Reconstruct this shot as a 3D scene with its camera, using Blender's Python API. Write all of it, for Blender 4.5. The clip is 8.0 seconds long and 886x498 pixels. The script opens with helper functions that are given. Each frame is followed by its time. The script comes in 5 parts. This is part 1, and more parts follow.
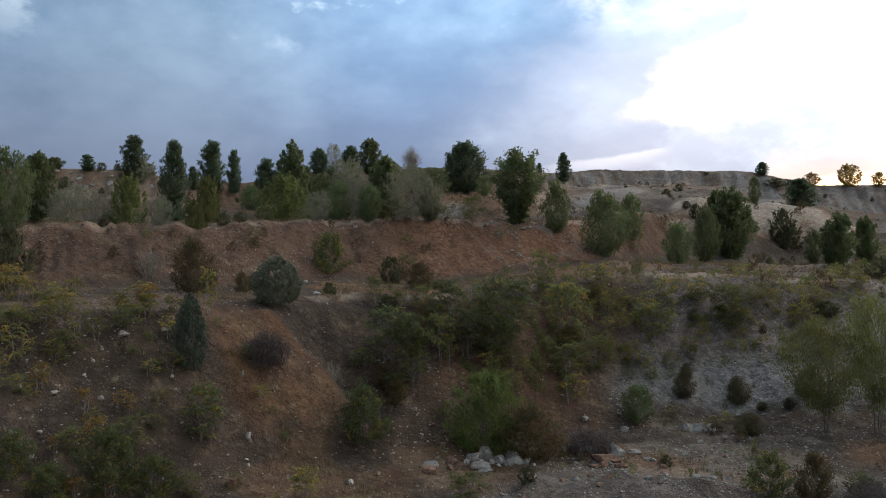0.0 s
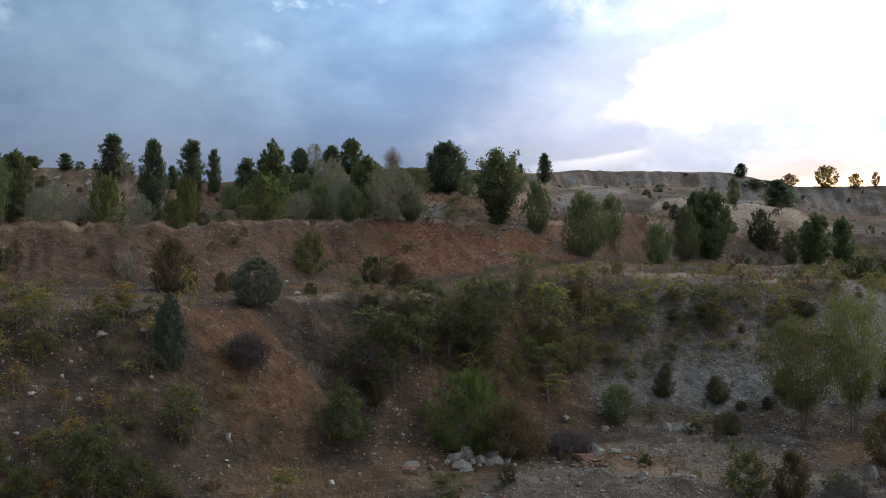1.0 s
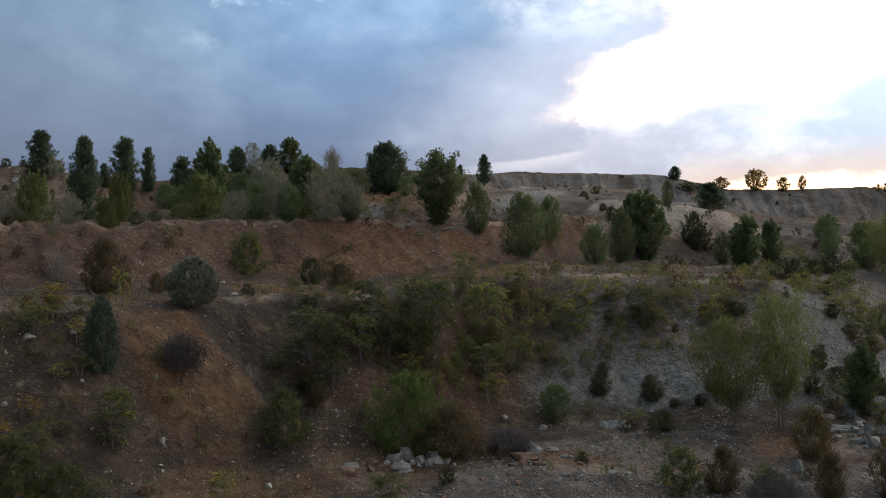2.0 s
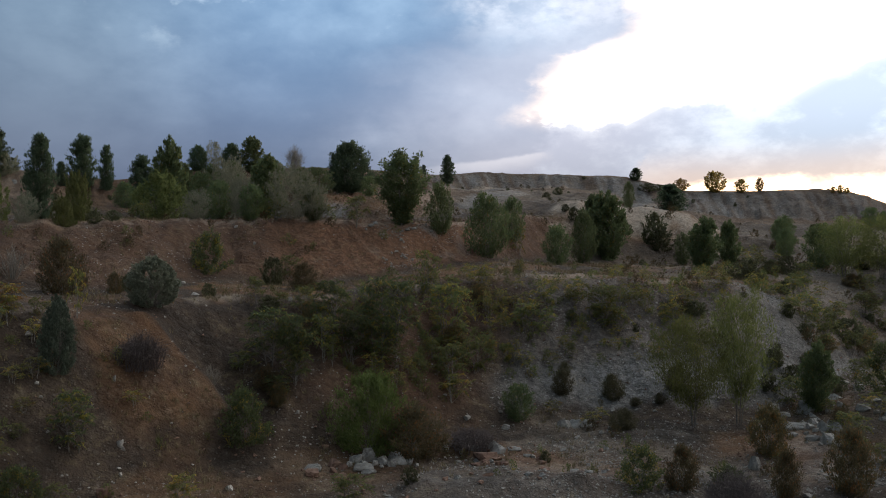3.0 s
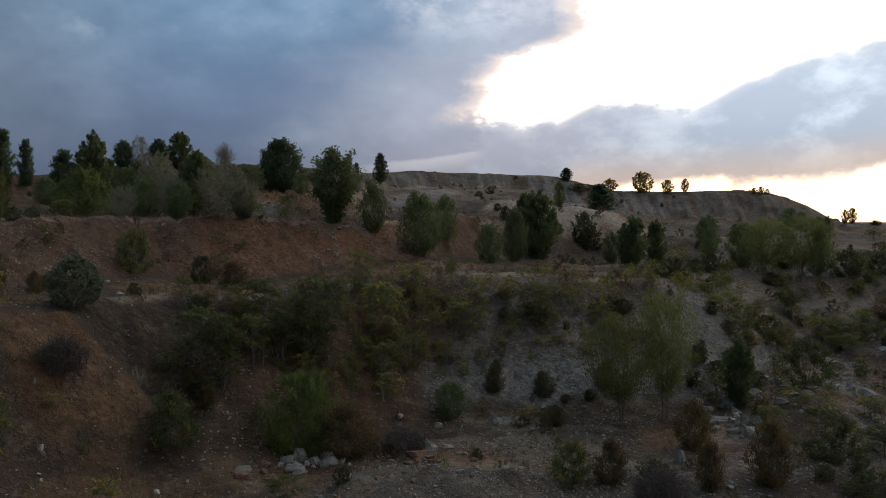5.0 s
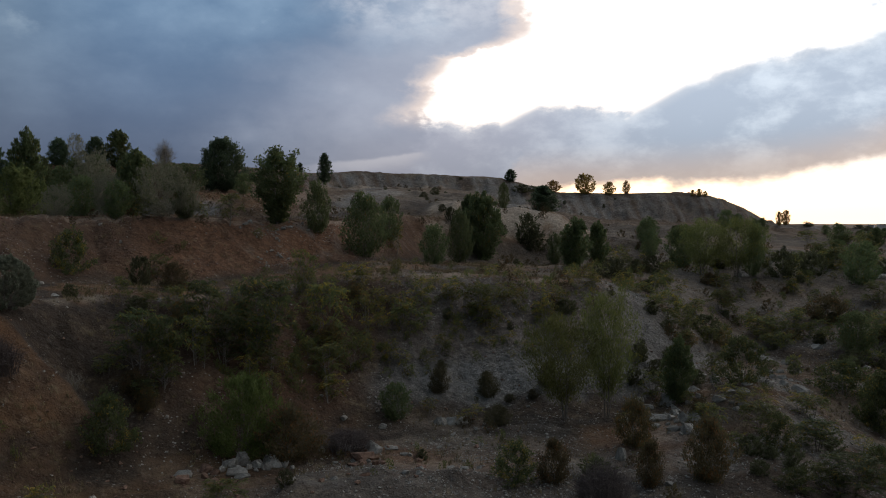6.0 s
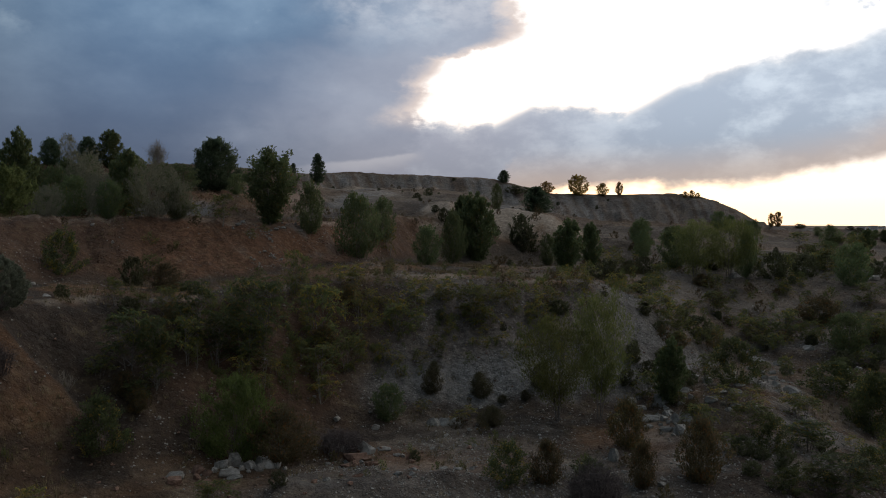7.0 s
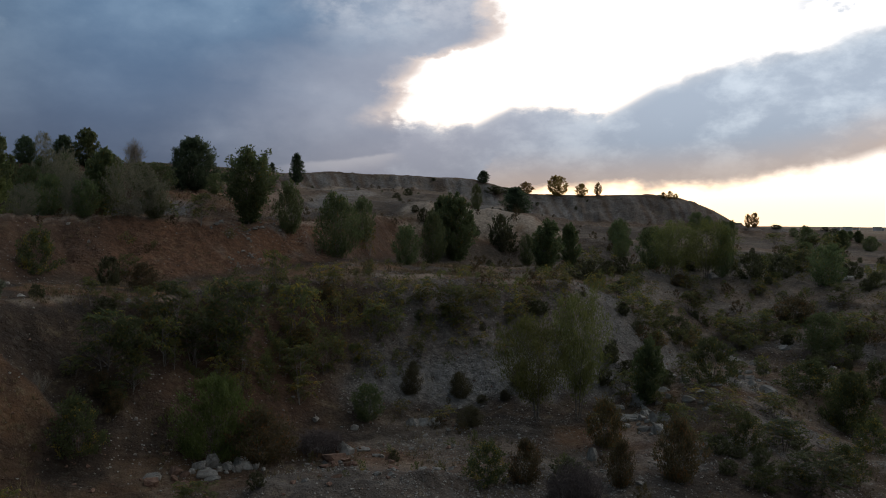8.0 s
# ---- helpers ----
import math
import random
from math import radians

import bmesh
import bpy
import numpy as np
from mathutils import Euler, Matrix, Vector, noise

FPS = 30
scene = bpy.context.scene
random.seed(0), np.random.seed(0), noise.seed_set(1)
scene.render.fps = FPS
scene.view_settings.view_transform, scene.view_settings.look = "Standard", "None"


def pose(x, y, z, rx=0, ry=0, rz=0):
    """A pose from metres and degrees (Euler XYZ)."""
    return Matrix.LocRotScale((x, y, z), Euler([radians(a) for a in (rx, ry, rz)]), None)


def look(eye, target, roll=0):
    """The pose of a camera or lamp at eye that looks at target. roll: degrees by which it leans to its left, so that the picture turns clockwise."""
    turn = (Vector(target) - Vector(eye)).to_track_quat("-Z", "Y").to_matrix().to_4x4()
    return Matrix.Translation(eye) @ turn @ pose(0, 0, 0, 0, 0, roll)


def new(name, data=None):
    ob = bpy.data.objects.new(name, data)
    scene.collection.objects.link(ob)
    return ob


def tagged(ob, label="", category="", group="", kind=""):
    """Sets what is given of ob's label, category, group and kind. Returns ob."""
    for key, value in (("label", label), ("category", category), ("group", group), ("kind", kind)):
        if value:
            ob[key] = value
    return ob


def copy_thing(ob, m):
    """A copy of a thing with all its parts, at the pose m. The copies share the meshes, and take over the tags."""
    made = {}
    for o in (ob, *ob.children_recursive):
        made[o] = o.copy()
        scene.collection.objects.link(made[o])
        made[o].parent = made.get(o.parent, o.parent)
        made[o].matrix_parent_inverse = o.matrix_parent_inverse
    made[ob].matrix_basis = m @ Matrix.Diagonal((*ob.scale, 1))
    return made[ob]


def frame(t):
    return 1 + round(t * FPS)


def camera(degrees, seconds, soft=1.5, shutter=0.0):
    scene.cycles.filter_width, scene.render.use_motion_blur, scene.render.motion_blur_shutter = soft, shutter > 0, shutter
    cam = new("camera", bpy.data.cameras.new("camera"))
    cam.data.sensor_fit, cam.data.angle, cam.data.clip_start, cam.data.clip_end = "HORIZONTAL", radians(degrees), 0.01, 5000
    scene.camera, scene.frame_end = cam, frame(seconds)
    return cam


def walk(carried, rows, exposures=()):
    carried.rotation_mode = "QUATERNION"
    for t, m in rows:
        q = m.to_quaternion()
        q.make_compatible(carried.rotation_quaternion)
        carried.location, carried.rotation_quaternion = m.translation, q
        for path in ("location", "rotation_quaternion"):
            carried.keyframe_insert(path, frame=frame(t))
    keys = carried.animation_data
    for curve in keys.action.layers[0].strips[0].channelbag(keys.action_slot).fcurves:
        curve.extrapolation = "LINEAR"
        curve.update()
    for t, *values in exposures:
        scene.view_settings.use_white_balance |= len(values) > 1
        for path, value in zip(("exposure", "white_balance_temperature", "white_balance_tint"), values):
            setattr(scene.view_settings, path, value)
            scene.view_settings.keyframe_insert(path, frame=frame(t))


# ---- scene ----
EYE = (0.0, 0.0, 14.0)  # the drone hovers here and only turns


def aim(yaw, pitch, roll):
    return pose(*EYE, 90 + pitch, roll, yaw)


cam = camera(55.93, 8.0, soft=1.0)
walk(cam, [
    (0.0, aim(0, -1.65, 0.9)), (0.5, aim(-0.655, -1.64, 0.845)), (1.0, aim(-1.279, -1.661, 0.793)),
    (1.5, aim(-5.194, -1.671, 0.638)), (1.7, aim(-5.24, -1.672, 0.61)), (2.8, aim(-7.2, -1.678, 0.42)),
    (3.0, aim(-7.92, -1.679, 0.401)), (3.5, aim(-9.278, -1.709, 0.355)), (4.0, aim(-11.384, -1.763, 0.326)),
    (4.5, aim(-11.794, -1.809, 0.27)), (4.7, aim(-11.82, -1.808, 0.25)), (5.8, aim(-16.0, -1.762, 0.03)),
    (6.0, aim(-16.311, -1.757, 0.011)), (6.5, aim(-17.382, -1.708, -0.055)), (7.0, aim(-16.773, -1.695, -0.091)),
    (7.5, aim(-18.592, -1.67, -0.19)), (8.0, aim(-18.173, -1.684, -0.235)),
], exposures=[(0.0, 0.42), (1.0, 0.4), (1.5, 0.25), (3.0, -0.04), (4.0, -0.28), (4.5, -0.42), (6.0, -0.70), (8.0, -0.88)])
# ---- sky: evening overcast with a bright opening to the west, and the low sun behind it ----
SUN_BEARING, SUN_HEIGHT = 27.0, 3.5

world = bpy.data.worlds.new("evening_sky")
scene.world = world
world.use_nodes = True
wn = world.node_tree
wn.nodes.clear()


def wnode(kind, **sets):
    n = wn.nodes.new(kind)
    for key, value in sets.items():
        if key == "operation":
            n.operation = value
        elif key == "label":
            n.label = value
    return n


def plug(value, socket):
    if isinstance(value, bpy.types.NodeSocket):
        wn.links.new(value, socket)
    else:
        socket.default_value = value


def wmath(op, a, b=0.0, c=0.0):
    n = wnode("ShaderNodeMath", operation=op)
    for value, socket in zip((a, b, c), n.inputs):
        plug(value, socket)
    return n.outputs[0]


def wstep(x, low, high):
    """0 below low, 1 above high, soft between."""
    n = wnode("ShaderNodeMapRange")
    n.interpolation_type = "SMOOTHSTEP"
    for value, socket in zip((x, low, high, 0.0, 1.0), n.inputs):
        plug(value, socket)
    return n.outputs[0]


def wline(x, points, low, high):
    """A height over a bearing (or a bearing over a height), through a few points."""
    n = wnode("ShaderNodeMapRange")
    for value, socket in zip((x, points[0][0], points[-1][0], 0.0, 1.0), n.inputs):
        plug(value, socket)
    ramp = wnode("ShaderNodeValToRGB")
    e = ramp.color_ramp.elements
    while len(e) < len(points):
        e.new(0.5)
    span = points[-1][0] - points[0][0]
    for i, (px, py) in enumerate(points):
        e[i].position = (px - points[0][0]) / span
    for i, (px, py) in enumerate(points):
        g = (py - low) / (high - low)
        e[i].color = (g, g, g, 1)
    wn.links.new(n.outputs[0], ramp.inputs[0])
    return wmath("MULTIPLY_ADD", ramp.outputs[0], high - low, low)


def wnoise(vector, scale, detail, rough=0.55):
    n = wnode("ShaderNodeTexNoise")
    wn.links.new(vector, n.inputs["Vector"])
    n.inputs["Scale"].default_value, n.inputs["Detail"].default_value, n.inputs["Roughness"].default_value = scale, detail, rough
    return n.outputs["Fac"]


def wmix(fac, a, b):
    n = wnode("ShaderNodeMix")
    n.data_type = "RGBA"
    plug(fac, n.inputs[0])
    plug(a if isinstance(a, bpy.types.NodeSocket) else (*a, 1), n.inputs[6])
    plug(b if isinstance(b, bpy.types.NodeSocket) else (*b, 1), n.inputs[7])
    return n.outputs[2]


coord = wnode("ShaderNodeTexCoord").outputs["Generated"]
sep = wnode("ShaderNodeSeparateXYZ")
wn.links.new(coord, sep.inputs[0])
bearing = wmath("MULTIPLY", wmath("ARCTAN2", sep.outputs[0], sep.outputs[1]), 57.2958)
height = wmath("MULTIPLY", wmath("ARCSINE", sep.outputs[2]), 57.2958)

# clouds are flat seen low down: stretch the noise sideways
flat = wnode("ShaderNodeMapping")
wn.links.new(coord, flat.inputs[0])
flat.inputs["Scale"].default_value = (1, 1, 1.7)
billow = wnoise(flat.outputs[0], 7.0, 7.0, 0.6)
puffs = wnoise(flat.outputs[0], 26.0, 5.0, 0.6)
wide = wnoise(flat.outputs[0], 2.6, 4.0, 0.5)
wob_b = wmath("ADD", wmath("MULTIPLY", wmath("SUBTRACT", billow, 0.5), 7.0), wmath("MULTIPLY", wmath("SUBTRACT", puffs, 0.5), 3.4))
wob_h = wmath("ADD", wmath("MULTIPLY", wmath("SUBTRACT", billow, 0.5), 3.0), wmath("MULTIPLY", wmath("SUBTRACT", puffs, 0.5), 1.9))
b2, h2 = wmath("ADD", bearing, wob_b), wmath("ADD", height, wob_h)

edge = wline(h2, [(0, 15.0), (6.6, 14.8), (7.6, 14.7), (8.2, 15.6), (8.9, 16.2), (9.7, 16.0), (10.5, 16.9), (11.3, 17.6), (11.7, 19.8), (12.2, 21.3), (13.2, 22.2), (15, 21.7), (17, 22.3), (26, 25), (40, 27)], 0, 50)
inside = wmath("SUBTRACT", edge, b2)  # degrees into the great cloud
great = wstep(inside, -0.9, 0.8)
far_bank = wstep(b2, 66, 80)
top = wline(b2, [(8, 7.2), (15.7, 6.9), (20.4, 6.9), (22.7, 8.0), (26, 8.1), (30, 7.9), (32.8, 9.3), (37.4, 10.6), (42.5, 11.3), (46, 12.2), (60, 16)], 0, 20)
low = wline(b2, [(8, -6), (19, -2), (22, 1.7), (24.2, 2.0), (32, 2.3), (37.4, 2.6), (41, 3.1), (44, 3.6), (46, 4.3), (60, 6)], -10, 10)
bank = wmath("MULTIPLY", wstep(wmath("SUBTRACT", top, h2), -0.5, 0.5), wstep(wmath("SUBTRACT", wmath("ADD", height, wmath("MULTIPLY", wob_h, 0.9)), low), -0.3, 0.8))
over = wmath("SUBTRACT", h2, top)  # degrees above the bank
wisps = wmath("MULTIPLY", wstep(wnoise(flat.outputs[0], 15.0, 6.0, 0.6), 0.44, 0.56), wmath("MULTIPLY", wstep(over, 0.4, 1.4), wmath("SUBTRACT", 1.0, wstep(over, 2.2, 4.2))))
wisps = wmath("MULTIPLY", wmath("MULTIPLY", wisps, wstep(bearing, 38.5, 43.0)), 0.85)
cover = wmath("MAXIMUM", wmath("MAXIMUM", wmath("MAXIMUM", great, far_bank), bank), wisps)

# cloud colours: bright towards the west, dull overhead and in the east
shade = wstep(wmath("ADD", wmath("MULTIPLY", billow, 0.30), wmath("MULTIPLY", wide, 0.70)), 0.36, 0.68)
upward = wstep(height, 2.0, 17.0)
great_dark = wmix(upward, (0.122, 0.158, 0.242), (0.120, 0.212, 0.352))
great_light = wmix(upward, (0.195, 0.240, 0.345), (0.36, 0.51, 0.68))
great_col = wmix(shade, great_dark, great_light)
gaps = wmath("MULTIPLY", wstep(wnoise(flat.outputs[0], 10.0, 6.0, 0.6), 0.56, 0.70), wstep(height, 10.0, 16.0))
great_col = wmix(wmath("MULTIPLY", gaps, 0.7), great_col, (0.66, 0.80, 0.92))
# the cloud thins towards its upper edge: bright puffs show through
thin = wmath("MULTIPLY", wmath("MULTIPLY", wstep(bearing, 6.0, 12.0), wmath("MULTIPLY", wstep(height, 11.0, 15.0), wmath("SUBTRACT", 1.0, wstep(height, 18.0, 24.0)))), wstep(wnoise(flat.outputs[0], 17.0, 7.0, 0.62), 0.42, 0.68))
near_edge = wmath("SUBTRACT", 1.0, wstep(inside, 0.0, 18.0))
great_col = wmix(wmath("MULTIPLY", near_edge, 0.72), great_col, wmix(shade, (0.41, 0.43, 0.52), (0.57, 0.59, 0.67)))
great_col = wmix(wmath("MULTIPLY", thin, 0.36), great_col, (0.90, 0.91, 0.96))
lining = wmath("SUBTRACT", 1.0, wstep(inside, 0.0, 2.6))
lining = wmath("MULTIPLY", lining, wstep(height, 6.0, 8.0))
great_col = wmix(wmath("MULTIPLY", lining, 0.75), great_col, (1.05, 0.86, 0.74))
low_glow = wmath("MULTIPLY", wmath("SUBTRACT", 1.0, wstep(height, 1.0, 7.0)), wstep(bearing, 3.0, 20.0))
great_col = wmix(wmath("MULTIPLY", low_glow, 0.6), great_col, (0.50, 0.46, 0.53))
folds = wnoise(flat.outputs[0], 14.0, 9.0, 0.62)
# a pale layer under the base of the great cloud, rising to the west
base = wmath("SUBTRACT", wmath("MULTIPLY_ADD", bearing, 0.138, 2.85), wmath("ADD", height, wmath("MULTIPLY", wob_h, 0.25)))
layer = wmath("MULTIPLY", wmath("MULTIPLY", wstep(base, -0.15, 0.1), wmath("SUBTRACT", 1.0, wstep(base, 0.1, 1.3))), wmath("MULTIPLY", wstep(bearing, 5.0, 11.0), wmath("SUBTRACT", 1.0, wstep(bearing, 20.0, 24.0))))
great_col = wmix(wmath("MULTIPLY", layer, 0.38), great_col, (0.86, 0.82, 0.84))
bank_shade = wstep(wmath("ADD", wmath("MULTIPLY", billow, 0.35), wmath("MULTIPLY", folds, 0.65)), 0.42, 0.70)
westward = wstep(bearing, 17.0, 34.0)
bank_col = wmix(bank_shade, wmix(westward, (0.44, 0.46, 0.55), (0.48, 0.56, 0.68)), wmix(westward, (0.58, 0.60, 0.68), (0.74, 0.83, 0.94)))
bank_low = wmath("SUBTRACT", 1.0, wstep(wmath("SUBTRACT", height, low), 0.0, 3.5))
bank_col = wmix(wmath("MULTIPLY", bank_low, 0.65), bank_col, (0.92, 0.66, 0.48))
rim = wmath("SUBTRACT", 1.0, wstep(wmath("SUBTRACT", top, h2), 0.0, 1.1))
bank_col = wmix(wmath("MULTIPLY", rim, 0.28), bank_col, (1.0, 1.0, 1.0))
cloud_col = wmix(great, bank_col, great_col)
cloud_col = wmix(wmath("MULTIPLY", wisps, wmath("SUBTRACT", 1.0, bank)), cloud_col, (0.60, 0.68, 0.80))
west = wmath("ADD", wmath("MULTIPLY", sep.outputs[0], 0.42), wmath("MULTIPLY", sep.outputs[1], 0.9))
dull = wmath("ADD", 0.62, wmath("MULTIPLY", wstep(west, -0.5, 0.55), 0.46))
dull = wmath("MULTIPLY", dull, wmath("ADD", 0.80, wmath("MULTIPLY", wmath("MAXIMUM", wstep(bearing, -24.0, -8.0), wstep(height, 8.0, 30.0)), 0.20)))
dull = wmath("MULTIPLY", dull, wmath("ADD", 1.0, wmath("MULTIPLY", wmath("MULTIPLY", wstep(bearing, -16.0, -2.0), wstep(height, 1.0, 9.0)), 0.52)))
dim = wnode("ShaderNodeVectorMath", operation="SCALE")
wn.links.new(cloud_col, dim.inputs[0])
wn.links.new(dull, dim.inputs["Scale"])
cloud_col = dim.outputs[0]

clear_sky = wnode("ShaderNodeTexSky")
clear_sky.sky_type, clear_sky.sun_disc = "NISHITA", False
clear_sky.sun_elevation, clear_sky.sun_rotation = radians(SUN_HEIGHT), radians(SUN_BEARING)
sky_bg, veil_bg, cloud_bg = (wnode("ShaderNodeBackground") for _ in range(3))
wn.links.new(clear_sky.outputs[0], sky_bg.inputs[0])
sky_bg.inputs[1].default_value = 0.05
# a thin bright veil in the opening, warmer down at the horizon
plug(wmix(wstep(height, 0.4, 4.5), (2.1, 1.92, 1.52), (2.3, 2.25, 2.25)), veil_bg.inputs[0])
wn.links.new(cloud_col, cloud_bg.inputs[0])
both = wnode("ShaderNodeAddShader")
wn.links.new(sky_bg.outputs[0], both.inputs[0])
wn.links.new(veil_bg.outputs[0], both.inputs[1])
mixed = wnode("ShaderNodeMixShader")
wn.links.new(cover, mixed.inputs[0])
wn.links.new(both.outputs[0], mixed.inputs[1])
wn.links.new(cloud_bg.outputs[0], mixed.inputs[2])
world_out = wnode("ShaderNodeOutputWorld")
wn.links.new(mixed.outputs[0], world_out.inputs[0])

sun = new("sun", bpy.data.lights.new("sun", "SUN"))
sun.data.energy, sun.data.angle, sun.data.color = 1.0, radians(10), (1.0, 0.70, 0.42)
a, e = radians(SUN_BEARING), radians(SUN_HEIGHT)
sun.matrix_world = look((0, 0, 60), (-math.sin(a) * math.cos(e), -math.cos(a) * math.cos(e), 60 - math.sin(e)))
# ---- materials ----


def material(name, rough=0.9):
    m = bpy.data.materials.new(name)
    m.use_nodes = True
    nt = m.node_tree
    b = nt.nodes["Principled BSDF"]
    b.inputs["Roughness"].default_value = rough
    b.inputs["Specular IOR Level"].default_value = 0.25
    return m, nt, b


def nnoise(nt, vec, scale, detail=4.0, rough=0.6):
    n = nt.nodes.new("ShaderNodeTexNoise")
    nt.links.new(vec, n.inputs["Vector"])
    n.inputs["Scale"].default_value, n.inputs["Detail"].default_value, n.inputs["Roughness"].default_value = scale, detail, rough
    return n.outputs["Fac"]


def nmix(nt, fac, a, b, how="MIX"):
    n = nt.nodes.new("ShaderNodeMix")
    n.data_type, n.blend_type = "RGBA", how
    for value, socket in ((fac, n.inputs[0]), (a, n.inputs[6]), (b, n.inputs[7])):
        if isinstance(value, bpy.types.NodeSocket):
            nt.links.new(value, socket)
        elif isinstance(value, tuple):
            socket.default_value = (*value, 1)
        else:
            socket.default_value = value
    return n.outputs[2]


def nstep(nt, x, low, high):
    n = nt.nodes.new("ShaderNodeMapRange")
    n.interpolation_type = "SMOOTHSTEP"
    nt.links.new(x, n.inputs[0])
    n.inputs[1].default_value, n.inputs[2].default_value = low, high
    return n.outputs[0]


def nmath(nt, op, a, b):
    n = nt.nodes.new("ShaderNodeMath")
    n.operation = op
    for value, socket in zip((a, b), n.inputs):
        if isinstance(value, bpy.types.NodeSocket):
            nt.links.new(value, socket)
        else:
            socket.default_value = value
    return n.outputs[0]


def earth_material():
    m, nt, b = material("quarry_earth", 0.95)
    vec = nt.nodes.new("ShaderNodeTexCoord").outputs["Object"]
    att = nt.nodes.new("ShaderNodeAttribute")
    att.attribute_name = "soil"
    split = nt.nodes.new("ShaderNodeSeparateColor")
    nt.links.new(att.outputs["Color"], split.inputs[0])
    big, mid, fine, grit = (nnoise(nt, vec, s, d) for s, d in ((0.09, 4), (0.45, 5), (2.2, 5), (9.0, 3)))
    col = nmix(nt, nstep(nt, mid, 0.35, 0.65), (0.052, 0.036, 0.024), (0.092, 0.062, 0.040))
    red = nmix(nt, nstep(nt, fine, 0.35, 0.65), (0.165, 0.080, 0.042), (0.265, 0.135, 0.072))
    grey = nmix(nt, nstep(nt, fine, 0.35, 0.65), (0.205, 0.190, 0.170), (0.360, 0.338, 0.306))
    tan = nmix(nt, nstep(nt, mid, 0.35, 0.65), (0.170, 0.084, 0.036), (0.275, 0.146, 0.064))
    col = nmix(nt, split.outputs[0], col, red)
    col = nmix(nt, split.outputs[2], col, tan)
    col = nmix(nt, split.outputs[1], col, grey)
    # pale dust on the spoil, and the haze painted onto the far plain
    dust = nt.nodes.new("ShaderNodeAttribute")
    dust.attribute_name = "pale_dust_haze"
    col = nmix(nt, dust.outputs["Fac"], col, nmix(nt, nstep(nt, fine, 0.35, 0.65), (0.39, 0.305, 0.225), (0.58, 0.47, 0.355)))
    col = nmix(nt, nstep(nt, big, 0.3, 0.7), nmix(nt, 1.0, col, (0.78, 0.78, 0.78), "MULTIPLY"), col)
    # dry grass and litter in patches
    litter = nmath(nt, "MULTIPLY", nstep(nt, mid, 0.52, 0.66), nstep(nt, fine, 0.45, 0.62))
    col = nmix(nt, nmath(nt, "MULTIPLY", litter, 0.5), col, (0.21, 0.165, 0.095))
    # clods and pebbles of two sizes, each of its own tone, with dark gaps between them
    height = fine
    for scale, share, lift, chips in ((2.6, 0.32, 0.6, 0.0), (7.0, 0.42, 0.3, 0.8)):
        warp = nt.nodes.new("ShaderNodeMix")
        warp.data_type = "VECTOR"
        warp.inputs[0].default_value = 0.5 / scale
        soft = nt.nodes.new("ShaderNodeTexNoise")
        nt.links.new(vec, soft.inputs["Vector"])
        soft.inputs["Scale"].default_value = scale
        nt.links.new(vec, warp.inputs[4])
        nt.links.new(soft.outputs["Color"], warp.inputs[5])
        cells = nt.nodes.new("ShaderNodeTexVoronoi")
        nt.links.new(warp.outputs[1], cells.inputs["Vector"])
        cells.inputs["Scale"].default_value = scale
        pick = nt.nodes.new("ShaderNodeSeparateColor")
        nt.links.new(cells.outputs["Color"], pick.inputs[0])
        where = nmath(nt, "MULTIPLY", nstep(nt, nnoise(nt, vec, 0.5 * scale / 2.6, 3), 0.42, 0.58), share)
        body = nmath(nt, "SUBTRACT", 1.0, nstep(nt, cells.outputs["Distance"], 0.25, 0.62))
        tone = nmix(nt, nstep(nt, pick.outputs[0], 0.2, 1.0), nmix(nt, 1.0, col, (0.55, 0.53, 0.50), "MULTIPLY"), nmix(nt, 0.35, nmix(nt, 1.0, col, (1.5, 1.5, 1.5), "MULTIPLY"), (0.26, 0.24, 0.21)))
        tone = nmix(nt, body, nmix(nt, 1.0, col, (0.62, 0.60, 0.57), "MULTIPLY"), tone)
        col = nmix(nt, where, col, tone)
        height = nmath(nt, "ADD", height, nmath(nt, "MULTIPLY", nmath(nt, "MULTIPLY", body, where), lift))
        chip = nmath(nt, "MULTIPLY", nmath(nt, "MULTIPLY", body, nstep(nt, pick.outputs[1], 0.93, 0.95)), nstep(nt, big, 0.45, 0.6))
        col = nmix(nt, nmath(nt, "MULTIPLY", chip, chips), col, (0.40, 0.38, 0.34))
    speck = nnoise(nt, vec, 15.0, 2, 0.7)
    col = nmix(nt, nmath(nt, "MULTIPLY", nstep(nt, speck, 0.54, 0.70), 0.55), col, nmix(nt, 1.0, col, (1.9, 1.9, 1.85), "MULTIPLY"))
    col = nmix(nt, nmath(nt, "MULTIPLY", nstep(nt, speck, 0.46, 0.32), 0.45), col, nmix(nt, 1.0, col, (0.45, 0.43, 0.42), "MULTIPLY"))
    nt.links.new(nmix(nt, nmath(nt, "MULTIPLY", nstep(nt, grit, 0.35, 0.65), 0.3), col, nmix(nt, 1.0, col, (0.5, 0.48, 0.46), "MULTIPLY")), b.inputs["Base Color"])
    bump = nt.nodes.new("ShaderNodeBump")
    bump.inputs["Strength"].default_value, bump.inputs["Distance"].default_value = 1.0, 0.3
    nt.links.new(nmath(nt, "ADD", height, nmath(nt, "MULTIPLY", grit, 0.4)), bump.inputs["Height"])
    nt.links.new(bump.outputs[0], b.inputs["Normal"])
    return m


